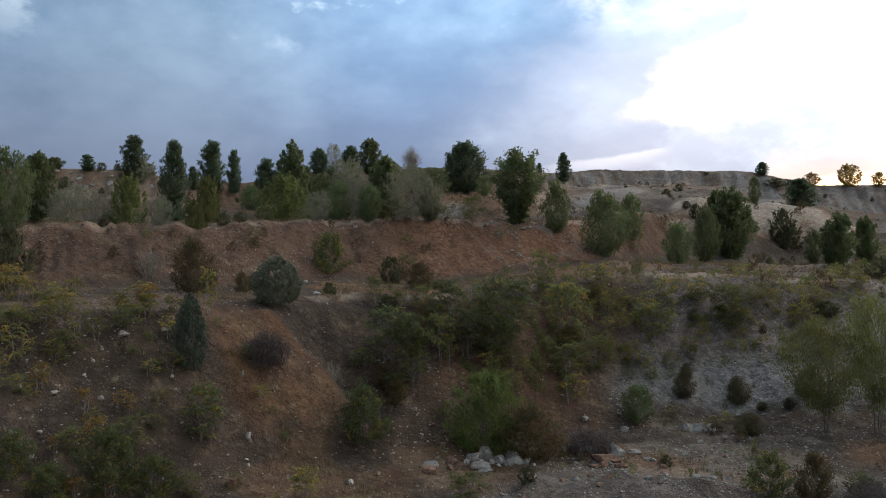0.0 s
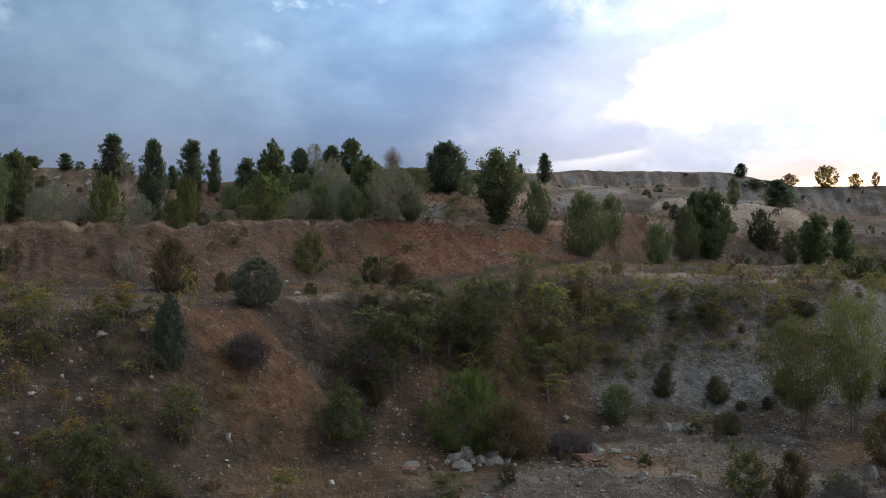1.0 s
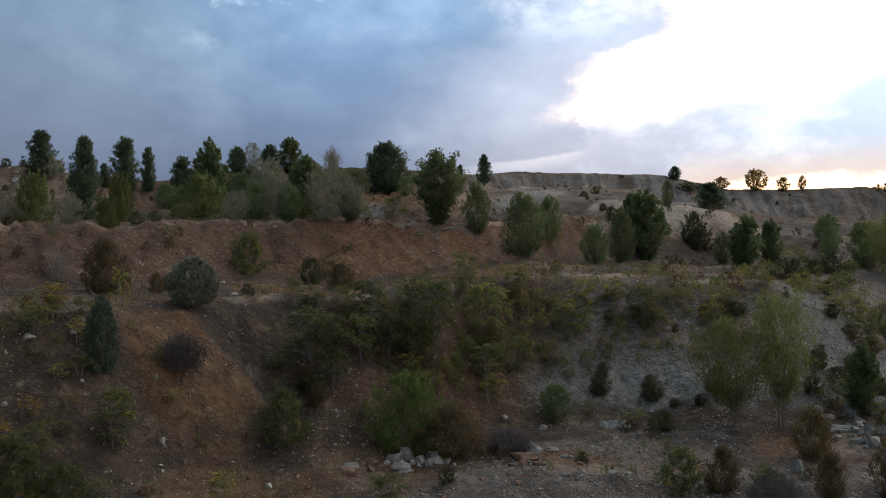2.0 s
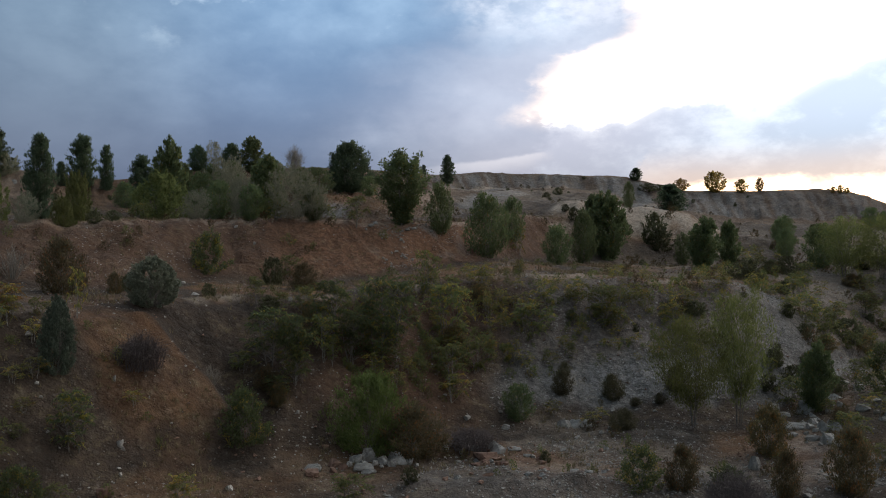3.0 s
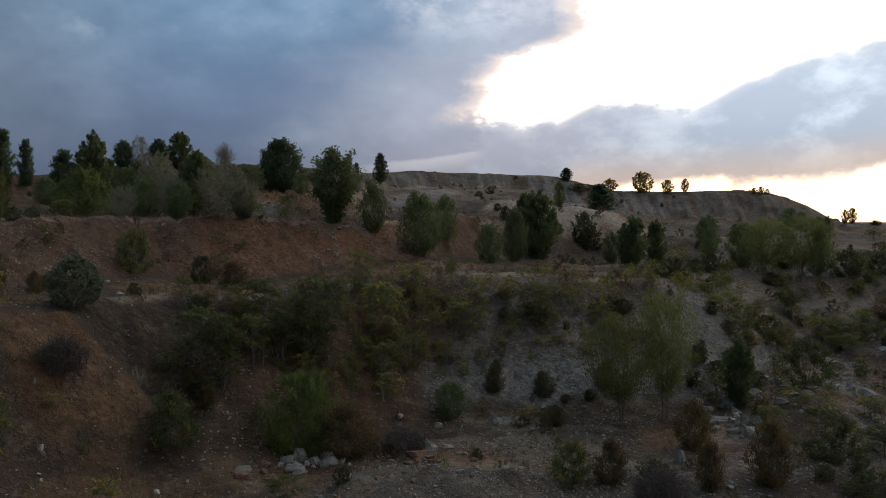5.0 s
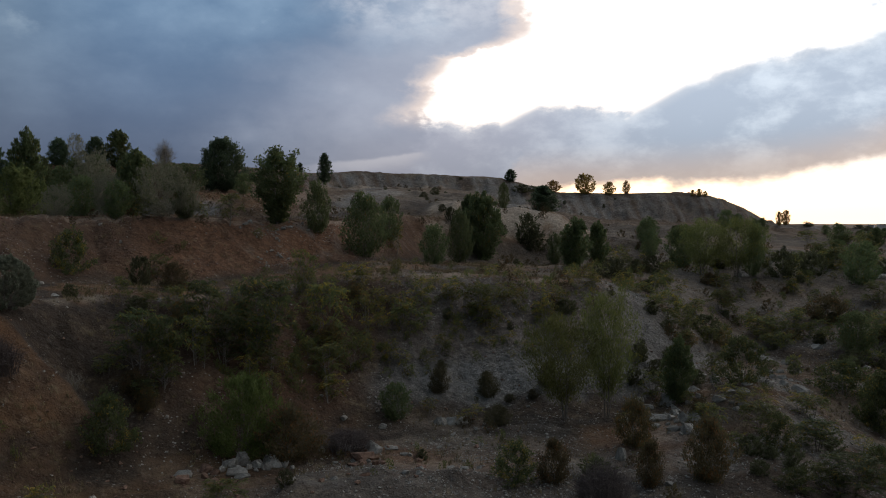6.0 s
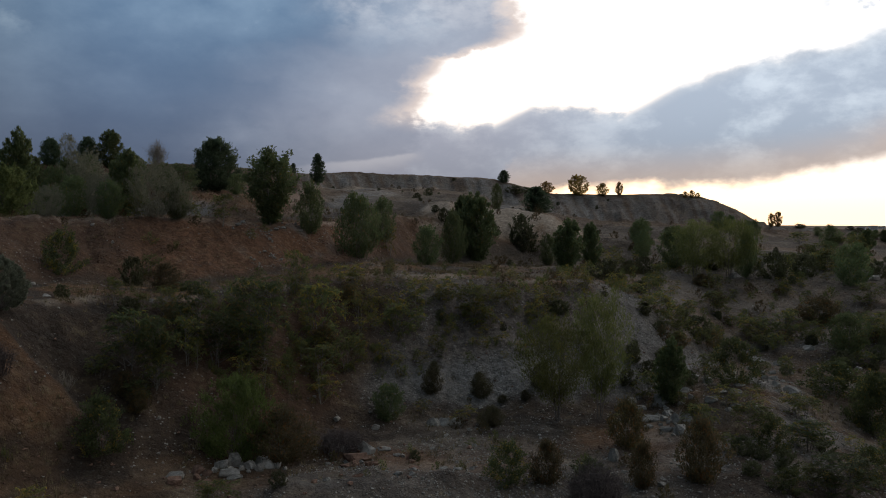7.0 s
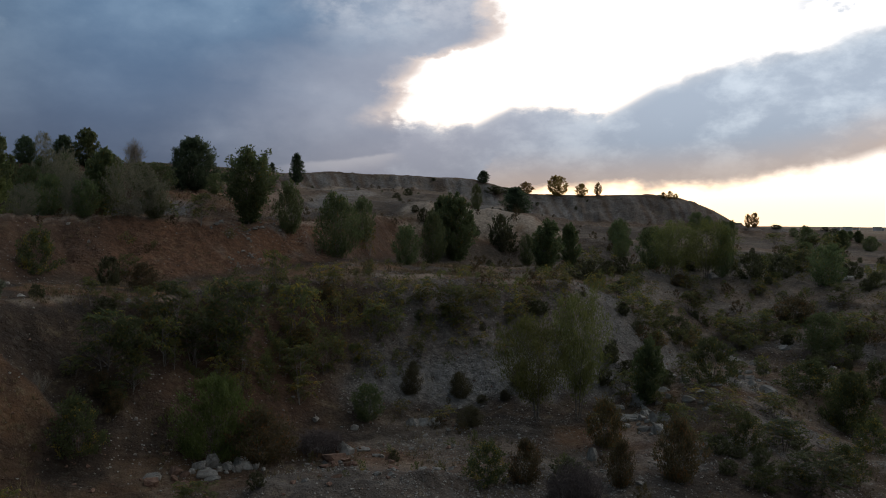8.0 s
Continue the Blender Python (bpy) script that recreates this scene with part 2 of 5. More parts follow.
def leaf_material(name, dark, light, glow=0.35, tint=None, share=0.0, patch=0.0):
    """Leaves: each one its own tone; tint: a share of turned leaves, single and (from patch on) by the spray."""
    m, nt, b = material(name, 0.65)
    geo = nt.nodes.new("ShaderNodeNewGeometry")
    obj = nt.nodes.new("ShaderNodeObjectInfo")
    rnd = geo.outputs["Random Per Island"]
    col = nmix(nt, rnd, dark, light)
    if tint:
        col = nmix(nt, nstep(nt, rnd, 1 - share, 1 - share * 0.6), col, tint)
    vec = nt.nodes.new("ShaderNodeTexCoord").outputs["Object"]
    if patch:
        spray = nmath(nt, "ADD", nnoise(nt, vec, 1.4, 2), nmath(nt, "MULTIPLY", nmath(nt, "ADD", obj.outputs["Random"], rnd), 0.12))
        col = nmix(nt, nstep(nt, spray, patch, patch + 0.06), col, tint)
    col = nmix(nt, nstep(nt, nnoise(nt, vec, 0.9, 3), 0.3, 0.7), nmix(nt, 1.0, col, (0.78, 0.78, 0.78), "MULTIPLY"), col)
    hsv = nt.nodes.new("ShaderNodeHueSaturation")
    nt.links.new(col, hsv.inputs["Color"])
    nt.links.new(nmath(nt, "ADD", nmath(nt, "MULTIPLY", obj.outputs["Random"], 0.03), 0.485), hsv.inputs["Hue"])
    nt.links.new(nmath(nt, "ADD", nmath(nt, "MULTIPLY", obj.outputs["Random"], 0.4), 0.8), hsv.inputs["Value"])
    nt.links.new(hsv.outputs[0], b.inputs["Base Color"])
    thin = nt.nodes.new("ShaderNodeBsdfTranslucent")
    nt.links.new(hsv.outputs[0], thin.inputs[0])
    mix = nt.nodes.new("ShaderNodeMixShader")
    mix.inputs[0].default_value = glow
    nt.links.new(b.outputs[0], mix.inputs[1])
    nt.links.new(thin.outputs[0], mix.inputs[2])
    nt.links.new(mix.outputs[0], nt.nodes["Material Output"].inputs[0])
    return m


def rough_material(name, dark, light, scale, bump=0.05):
    m, nt, b = material(name, 0.9)
    vec = nt.nodes.new("ShaderNodeTexCoord").outputs["Object"]
    obj = nt.nodes.new("ShaderNodeObjectInfo")
    geo = nt.nodes.new("ShaderNodeNewGeometry")
    f = nnoise(nt, vec, scale, 5)
    col = nmix(nt, nstep(nt, f, 0.3, 0.7), dark, light)
    col = nmix(nt, nstep(nt, nnoise(nt, vec, scale * 5, 3), 0.45, 0.75), col, nmix(nt, 1.0, col, (0.6, 0.58, 0.55), "MULTIPLY"))
    hsv = nt.nodes.new("ShaderNodeHueSaturation")
    nt.links.new(col, hsv.inputs["Color"])
    vary = nmath(nt, "MULTIPLY", nmath(nt, "ADD", obj.outputs["Random"], geo.outputs["Random Per Island"]), 0.3)
    nt.links.new(nmath(nt, "ADD", vary, 0.7), hsv.inputs["Value"])
    nt.links.new(hsv.outputs[0], b.inputs["Base Color"])
    bp = nt.nodes.new("ShaderNodeBump")
    bp.inputs["Strength"].default_value, bp.inputs["Distance"].default_value = 0.7, bump
    nt.links.new(f, bp.inputs["Height"])
    nt.links.new(bp.outputs[0], b.inputs["Normal"])
    return m


EARTH = earth_material()
LEAF = {
    "dark": leaf_material("leaf_dark", (0.078, 0.112, 0.062), (0.126, 0.165, 0.092), 0.6),
    "green": leaf_material("leaf_green", (0.108, 0.142, 0.060), (0.172, 0.205, 0.090), 0.6, (0.22, 0.18, 0.05), 0.05),
    "fresh": leaf_material("leaf_fresh", (0.098, 0.122, 0.032), (0.158, 0.188, 0.052), 0.45),
    "light": leaf_material("leaf_light", (0.135, 0.148, 0.046), (0.215, 0.222, 0.072), 0.6),
    "pale_green": leaf_material("leaf_pale_green", (0.140, 0.155, 0.052), (0.215, 0.222, 0.078), 0.6),
    "yellow": leaf_material("leaf_yellow", (0.145, 0.150, 0.044), (0.235, 0.212, 0.062), 0.5, (0.40, 0.25, 0.055), 0.10, 0.68),
    "mixed": leaf_material("leaf_mixed", (0.125, 0.145, 0.052), (0.210, 0.215, 0.078), 0.6, (0.32, 0.23, 0.05), 0.06, 0.71),
    "olive": leaf_material("leaf_olive", (0.120, 0.132, 0.085), (0.265, 0.272, 0.190), 0.35),
    "rust": leaf_material("leaf_rust", (0.108, 0.092, 0.046), (0.170, 0.134, 0.066), 0.55, (0.27, 0.14, 0.05), 0.08, 0.72),
    "shade": leaf_material("leaf_shade", (0.084, 0.104, 0.042), (0.140, 0.160, 0.064), 0.6, (0.32, 0.24, 0.05), 0.04, 0.72),
    "olive_dark": leaf_material("leaf_olive_dark", (0.062, 0.080, 0.052), (0.140, 0.160, 0.108), 0.25),
    "bush": leaf_material("leaf_bush", (0.090, 0.092, 0.046), (0.150, 0.150, 0.070), 0.4),
    # ridge trees: the low sun glowing through is put into this orange-brown
    "airy": leaf_material("leaf_airy", (0.26, 0.18, 0.065), (0.44, 0.30, 0.11), 0.85),
    "dome": leaf_material("leaf_dome", (0.095, 0.086, 0.046), (0.160, 0.140, 0.074), 0.5),
    "orange": leaf_material("leaf_orange", (0.20, 0.13, 0.04), (0.34, 0.19, 0.045), 0.55, (0.40, 0.24, 0.05), 0.15),
    "grey": leaf_material("leaf_grey", (0.195, 0.195, 0.128), (0.280, 0.275, 0.186), 0.5),
}
BARK = rough_material("bark_grey", (0.10, 0.085, 0.068), (0.24, 0.21, 0.18), 6.0, 0.02)
PALE_BARK = rough_material("bark_pale", (0.16, 0.145, 0.12), (0.30, 0.275, 0.235), 6.0, 0.02)
TWIG = rough_material("twig_purple_brown", (0.090, 0.070, 0.062), (0.170, 0.136, 0.122), 8.0, 0.01)
GREY_TWIG = rough_material("twig_grey", (0.18, 0.155, 0.122), (0.31, 0.275, 0.222), 8.0, 0.01)
ROCK = rough_material("limestone_grey", (0.15, 0.136, 0.116), (0.33, 0.305, 0.262), 1.6, 0.08)
WHITE_ROCK = rough_material("limestone_white", (0.22, 0.198, 0.166), (0.47, 0.43, 0.37), 2.2, 0.05)
RED_ROCK = rough_material("ironstone_red", (0.13, 0.075, 0.052), (0.27, 0.165, 0.115), 2.0, 0.08)
STRAW = rough_material("dry_grass", (0.15, 0.115, 0.06), (0.30, 0.235, 0.13), 5.0, 0.01)
# ---- the ground: a spoil slope in benches, given by its break lines as (bearing, distance, height) from the plan's origin ----
BREAKS = {
    "toe": [(-180, 60, -1), (-75, 44, 1), (-30.2, 42, 1.89), (-25.3, 42.5, 1.38), (-18.6, 44, 0.79), (-12.4, 46.5, 0.72), (-7.4, 50, 0.32), (-0.2, 52, -0.24), (5.4, 53, -0.35), (11.2, 58, 0.27), (17.4, 61.5, 0.26), (22.6, 61, 0.61), (27.2, 61, 0.07), (30.4, 64, 0.54), (32.9, 71, 1.44), (35.4, 84, 0.88), (40.9, 86, 1.07), (46.3, 84, 0.94), (75, 80, -1), (180, 60, -1)],
    "lip": [(-180, 75, 0.5), (-75, 56, 8.6), (-29.9, 55, 9.69), (-25, 54, 9.49), (-18.3, 54.5, 9.47), (-15.8, 55, 8.97), (-12.9, 58, 8.93), (-6.4, 65, 8.7), (-0.1, 67, 8.39), (5.6, 70, 8.86), (11.3, 74, 9.66), (17.5, 75.5, 9.27), (22.6, 76.5, 8.68), (27.1, 78, 8.7), (30.3, 78.5, 6.76), (32.9, 80, 3.44), (35.4, 93, 1.54), (40.9, 95, 2.1), (46.3, 92, 2.46), (75, 92, 0.5), (180, 75, 0.5)],
    "bench_back": [(-180, 95, 1.5), (-75, 69, 9), (-29.8, 68, 9.99), (-24.9, 67, 9.77), (-18.2, 67, 9.52), (-12.8, 69, 9.38), (-6.4, 77, 9.18), (-0.1, 79, 8.78), (5.6, 84, 9.36), (11.3, 92, 10.08), (15, 108, 9.35), (17.5, 118, 8.75), (22.6, 124, 7.86), (27.1, 122, 8.16), (30.3, 114, 7.57), (35.4, 114, 7.46), (40.9, 114, 7.59), (46.2, 112, 7.01), (75, 112, 3), (180, 95, 1.5)],
    "crest": [(-180, 120, 2.5), (-75, 80, 14), (-29.7, 78, 14.72), (-24.8, 78, 14.63), (-18.1, 77, 14.45), (-12.7, 79, 14.51), (-6.3, 86, 14.64), (0, 88, 14.38), (5.6, 92, 13.76), (9.1, 97, 13.79), (11.3, 105, 14.27), (13.9, 118, 15.14), (17.5, 128, 15.58), (19.9, 133, 14.85), (22.6, 136, 14.32), (24.2, 138, 14.21), (27.1, 140, 11.05), (30.3, 148, 11.15), (35.3, 148, 10.12), (40.8, 148, 9.2), (46.2, 146, 8.13), (75, 146, 5), (180, 120, 2.5)],
    "shelf_back": [(-180, 150, 3), (-75, 114, 14.2), (-29.7, 112, 15.17), (-18.1, 112, 14.87), (-12.7, 111, 15), (-6.3, 108, 15.09), (0, 102, 14.86), (5.6, 105, 14.72), (9.1, 112, 15.25), (11.3, 124, 16.37), (13.9, 134, 16.88), (17.5, 142, 17.03), (22.6, 150, 15.57), (27.1, 160, 12.56), (30.3, 165, 12.79), (35.3, 172, 12.27), (38.1, 178, 11.14), (40.8, 178, 10.45), (46.2, 176, 9.03), (75, 176, 6), (180, 150, 3)],
    "rise": [(-180, 175, 3.5), (-75, 126, 17.5), (-29.7, 138, 18.84), (-24.8, 138, 19.01), (-18.1, 138, 18.79), (-12.7, 140, 17.48), (-8.6, 140, 18.86), (-6.3, 134, 19.04), (-3.2, 124, 18.58), (0, 114, 18.35), (3, 116, 18.01), (5.7, 120, 16.92), (6.8, 150, 19.81), (9.1, 178, 21.69), (11.4, 184, 22.02), (17.5, 189, 21.69), (19.3, 188, 20.04), (20.3, 187, 18.14), (22.6, 187, 17.13), (27.1, 188, 14.82), (30.2, 188, 14.36), (33.9, 188, 13.91), (35.7, 190, 13.69), (37.8, 193, 12.49), (40.8, 194, 12.32), (46.1, 193, 10.4), (75, 192, 6.5), (180, 175, 3.5)],
    "top": [(-180, 210, 4), (-75, 152, 24), (-29.6, 150, 24.19), (-25.4, 150, 24.21), (-21.5, 150, 24.15), (-18.1, 150, 23.06), (-13.4, 152, 21.89), (-10.1, 156, 24.02), (-6.3, 160, 24.85), (0.1, 172, 25.9), (5.7, 180, 25.27), (8.4, 186, 25.32), (10.2, 190, 25.9), (19.3, 196, 25.04), (20.6, 198, 24.23), (22.6, 200, 22.83), (23.8, 201, 21.46), (32.1, 202, 21.17), (33.9, 202, 20.35), (35.7, 202, 18.1), (37.8, 203, 13.97), (40.8, 206, 13.5), (43.4, 209, 13.03), (44.7, 206, 11.58), (46.1, 204, 10.68), (75, 206, 7), (180, 210, 4)],
}


def hash_grid(ix, iy, seed):
    n = (ix * 374761393 + iy * 668265263 + seed * 974634777) & 0xFFFFFFFF
    n = ((n ^ (n >> 13)) * 1274126177) & 0xFFFFFFFF
    return ((n ^ (n >> 16)) & 0xFFFF) / 65535.0


def value_noise(x, y, seed=0):
    ix, iy = np.floor(x).astype(np.int64), np.floor(y).astype(np.int64)
    fx, fy = x - ix, y - iy
    fx, fy = fx * fx * (3 - 2 * fx), fy * fy * (3 - 2 * fy)
    a, b = hash_grid(ix, iy, seed), hash_grid(ix + 1, iy, seed)
    c, d = hash_grid(ix, iy + 1, seed), hash_grid(ix + 1, iy + 1, seed)
    return (a * (1 - fx) + b * fx) * (1 - fy) + (c * (1 - fx) + d * fx) * fy


def fbm(x, y, octaves=4, seed=0):
    total, amp, norm = 0.0, 1.0, 0.0
    for o in range(octaves):
        total = total + amp * value_noise(x * 2 ** o + 17.3 * o, y * 2 ** o - 9.1 * o, seed + o)
        norm, amp = norm + amp, amp * 0.5
    return total / norm - 0.5


def step(x, low, high):
    t = np.clip((x - low) / (high - low), 0, 1)
    return t * t * (3 - 2 * t)


TABLE = np.arange(-180, 180.01, 0.25)


def line_table(rows):
    rows = np.array(rows, float)
    out = []
    for k in (1, 2):
        v = np.interp(TABLE, rows[:, 0], rows[:, k])
        w = np.concatenate([v[-8:-1], v, v[1:8]])
        kern = np.hanning(9)[1:-1]
        w = np.convolve(w, kern / kern.sum(), "same")
        out.append(w[7:-7])
    return out


LINES = [(0 * TABLE, 0 * TABLE - 1.5), (0 * TABLE + 36, 0 * TABLE - 0.9)] + [line_table(BREAKS[k]) for k in ("toe", "lip", "bench_back", "crest", "shelf_back", "rise", "top")]
east = step(TABLE, 36.5, 39.5) * (1 - step(TABLE, 100, 160))
LINES += [(LINES[-1][0] + 110, LINES[-1][1] * (1 - east) + 0.5 - 3 * east), (0 * TABLE + 1000, 0 * TABLE), (0 * TABLE + 4990, 0 * TABLE)]


def profile(b, r):
    """Height and band (0 at the origin, +1 at each break line) at a bearing and a distance."""
    rs = [np.interp(b, TABLE, q[0]) for q in LINES]
    zs = [np.interp(b, TABLE, q[1]) for q in LINES]
    z, band = zs[-1] + 0 * r, 0 * r + len(rs) - 1.0
    for i in range(len(rs) - 1):
        t = np.clip((r - rs[i]) / (rs[i + 1] - rs[i]), 0, 1)
        m = (r >= rs[i]) & (r < rs[i + 1])
        z = np.where(m, zs[i] + t * (zs[i + 1] - zs[i]), z)
        band = np.where(m, i + t, band)
    return z, band


def spur_lines(b, band):
    """How far down the first slope (0 at the lip, 1 at the toe), and the bearing of the spur's ridge there."""
    fall = np.clip(3 - band, -0.3, 1.3)
    return fall, -13.2 + 7.6 * fall


def tips(b, r):
    """Two tipped banks of cream-coloured spoil on the second bench."""
    return np.exp(-(((b - 16.6) / 1.3) ** 4) - ((r - 131) / 5) ** 2) + 0.8 * np.exp(-(((b - 22.7) / 2.8) ** 4) - ((r - 137) / 4.5) ** 2)


def terrain(x, y):
    x, y = np.asarray(x, float), np.asarray(y, float)
    b, r = np.degrees(np.arctan2(x, y)), np.hypot(x, y)
    wob = 1.6 * fbm(x / 9, y / 9, 3, 40) * step(r, 30, 45)
    z, band = 0.0, None
    for d, w in ((-1.3, 0.22), (-0.5, 0.28), (0.5, 0.28), (1.3, 0.22)):
        zz, bb = profile(b, np.maximum(r + wob + d, 0))
        z = z + w * zz
    _, band = profile(b, np.maximum(r + wob, 0))
    near = 1 - step(r, 240, 500)
    slope = np.maximum(step(band, 2.0, 2.3) * (1 - step(band, 2.8, 3.05)), np.maximum(step(band, 4.0, 4.3) * (1 - step(band, 4.8, 5.05)), step(band, 6.0, 6.4) * (1 - step(band, 7.8, 8.02))))
    rills = np.abs(fbm(b * 0.55 + 0.4 * fbm(x / 6, y / 6, 2, 7), r / 28, 3, 21)) * 2
    fine_rills = np.abs(fbm(b * 1.7, r / 16, 2, 25)) * 2
    z = z + near * (0.9 * fbm(x / 14, y / 14, 3, 3) + 0.32 * fbm(x / 2.6, y / 2.6, 4, 11) * (0.55 + slope) + 0.16 * fbm(x / 0.7, y / 0.7, 2, 15) + 0.25 * np.maximum(fbm(x / 1.6, y / 1.6, 2, 18) - 0.12, 0) * 4 * step(fbm(x / 9, y / 9, 2, 19), -0.05, 0.15))
    dump = step(band, 6.9, 7.15) * (1 - step(band, 7.95, 8.03))  # the bare upper face is cut by rills
    face = step(band, 4.0, 4.3) * (1 - step(band, 4.9, 5.06)) * (1 - step(b, 10, 14))  # the red face between the benches is fluted
    z = z + near * slope * ((0.25 + 1.9 * dump + 0.75 * face) * (rills - 0.35) + (0.06 + 1.0 * dump) * (fine_rills - 0.35))
    lumps = np.abs(fbm(x / 5.5, y / 5.5, 4, 71))
    z = z + near * 0.9 * (0.3 - np.abs(fbm(b * 0.8, r / 40, 2, 141)) * 2) * step(band, 4.8, 4.98) * (1 - step(band, 5.02, 5.3)) * (1 - step(b, 10, 14))
    z = z + near * slope * (1.1 * (0.35 - lumps * 2) + 0.28 * fbm(x / 1.2, y / 1.2, 3, 75))
    z = z + 6.0 * fbm(x / 260, y / 260, 3, 31) * step(r, 420, 900)
    z = z + (9 + 18 * fbm(x / 900, y / 900, 3, 33)) * step(r, 3900, 4700)  # low hills on the skyline
    # humps and hollows of the tipped banks behind the second bench
    tipped = step(band, 4.1, 4.8) * (1 - step(band, 6.2, 6.8)) * step(b, 9, 13) * (1 - step(b, 33, 38))
    z = z + tipped * (3.2 * fbm(x / 11, y / 11, 3, 91) + 1.2 * np.abs(fbm(x / 4.5, y / 4.5, 3, 95)))
    z = z + tips(b, r) * (1.3 + 2.2 * fbm(x / 3.5, y / 3.5, 3, 151))
    z = z + 2.4 * np.exp(-(((b - 2.9) / 1.9) ** 2) - ((r - 102) / 5.5) ** 2)  # an ochre mound on the second bench
    # bare ochre spur that fans out down the slope: gentle on one flank, steep into the gully on the other
    fall, ridge = spur_lines(b, band)
    away = b - ridge
    spur = np.where(away < 0, np.exp(-((away / 3.6) ** 2)), np.exp(-((away / 0.9) ** 2))) * step(fall, 0.0, 0.2) * (1 - step(fall, 0.85, 1.05))
    gully = np.exp(-(((away - 2.3) / 1.7) ** 2)) * step(fall, 0.05, 0.3) * (1 - step(fall, 0.7, 0.95))
    z = z + 1.15 * spur - 0.95 * gully
    # a low mound on the floor, falling away to the east
    z = z + 2.0 * np.exp(-(((b - 36.5) / 3.2) ** 2) - ((r - 66) / 8) ** 2) - 1.6 * step(b, 39, 45) * (1 - step(b, 60, 80)) * step(r, 38, 50) * (1 - step(r, 68, 84))
    # a low berm of rubble between the track and the foot of the view
    z = z + 0.8 * np.exp(-(((r - 45.5) / 2.4) ** 2)) * step(b, 4, 7) * (1 - step(b, 17, 21)) * (1 + 1.6 * fbm(x / 3.5, y / 3.5, 3, 131))
    # two wheel ruts along the old track on the floor
    track = r - np.interp(b, TABLE, LINES[2][0]) + 4.5 + 0.8 * fbm(x / 8, y / 8, 2, 51)
    z = z - 0.14 * (np.exp(-(((track - 0.9) / 0.3) ** 2)) + np.exp(-(((track + 0.9) / 0.3) ** 2))) * step(b, -14, -8) * (1 - step(b, 26, 32))
    return z, band, b, r


def ground_z(x, y):
    return float(terrain(np.array([x]), np.array([y]))[0][0])


def soils(x, y, band, b, r):
    """Shares of red earth, grey stone and tan dust."""
    n, n2 = fbm(x / 7, y / 7, 4, 60), fbm(x / 2.2, y / 2.2, 3, 66)
    bb, s = b + 5 * n, band + 0.35 * n + 0.2 * n2
    red = step(s, 3.9, 4.15) * (1 - step(s, 5.0, 5.3)) * (1 - step(bb, 9, 14)) * (0.36 + 0.54 * step(bb, -9, 0))
    red = np.maximum(red, 0.75 * step(s, 5.9, 6.2) * (1 - step(s, 7.0, 7.3)) * step(bb, -3, 0) * (1 - step(bb, 6, 9)))
    red = np.maximum(red, 0.45 * step(s, 2.0, 2.3) * (1 - step(s, 2.8, 3.0)) * step(bb, -6, 2) * (1 - step(bb, 8, 13)))
    fall, ridge = spur_lines(b, band)
    spur = step(b - (-16.6 + 2.0 * fall + 7.5 * np.maximum(fall - 0.5, 0)) + 2.6 * n2 + 2.0 * n, -0.8, 1.6) * (1 - step(b - ridge + 0.9 * n2, -0.3, 0.5)) * step(s, 1.85, 2.2) * (1 - step(s, 2.95, 3.12)) * np.clip(0.70 + 1.4 * n2 + 1.1 * n, 0.12, 1.0) * (1 - 0.5 * step(fall, 0.55, 0.95))
    red = np.maximum(red, 0.6 * spur)
    red = np.maximum(red, 0.55 * step(band, 1.3, 1.6) * (1 - step(band, 2.05, 2.15)) * step(bb, 8, 12) * (1 - step(bb, 34, 40)) * step(n, 0.0, 0.15))
    grey = step(s, 1.95, 2.1) * (1 - step(s, 2.85, 3.1)) * step(bb, 10, 15) * (1 - step(bb, 33, 37)) * (0.44 + 0.46 * step(-s, -2.5, -2.2) + 0.35 * n2)
    red = np.maximum(red, 0.5 * step(s, 4.0, 4.2) * (1 - step(s, 4.9, 5.1)) * step(bb, 9, 11) * (1 - step(bb, 16, 18)))
    # grey wash streaks, which also colour in the shading of the rills
    streak = fbm(b * 3.6 + 0.25 * r + 0.6 * n, r / 60, 3, 25)
    grey = np.maximum(grey, np.clip(0.55 + 0.3 * n + 1.7 * streak, 0.2, 0.95) * step(band, 6.98, 7.08) * (1 - step(band, 7.9, 8.0)) * step(bb, 4, 10) * (1 - 0.35 * step(bb, 24, 30)))
    red = np.maximum(red, 0.3 * step(s, 2.3, 2.5) * (1 - step(s, 2.95, 3.1)) * step(bb, 9, 12) * (1 - step(bb, 27, 31)))
    grey = np.maximum(grey, 0.66 * step(b + 2 * n2, 27.0, 28.4) * (1 - step(b + 2 * n2, 31.8, 33.4)) * step(band, 2.35, 2.6) * (1 - step(band, 3.1, 3.22)))
    grey = np.maximum(grey, 0.5 * step(s, 4.0, 4.4) * (1 - step(s, 5.0, 5.2)) * step(bb, 3, 5) * (1 - step(bb, 8, 10)) * step(n2, 0.0, 0.15))
    grey = np.maximum(grey, 0.26 * step(-s, -1.9, -1.5) * step(bb, -4, 6) * (1 - step(bb, 30, 36)) * step(r, 25, 38))
    grey = np.maximum(grey, 0.55 * step(bb, 30, 34) * step(n + n2 * 0.6, 0.02, 0.25) * step(r, 25, 38) * (1 - step(s, 3.4, 4.2)))
    grey = np.maximum(grey, 0.30 * step(bb, 29, 32) * step(s, 2.2, 2.6) * (1 - step(s, 4.6, 5.2)) * np.clip(0.7 + 1.5 * n2, 0.2, 1))
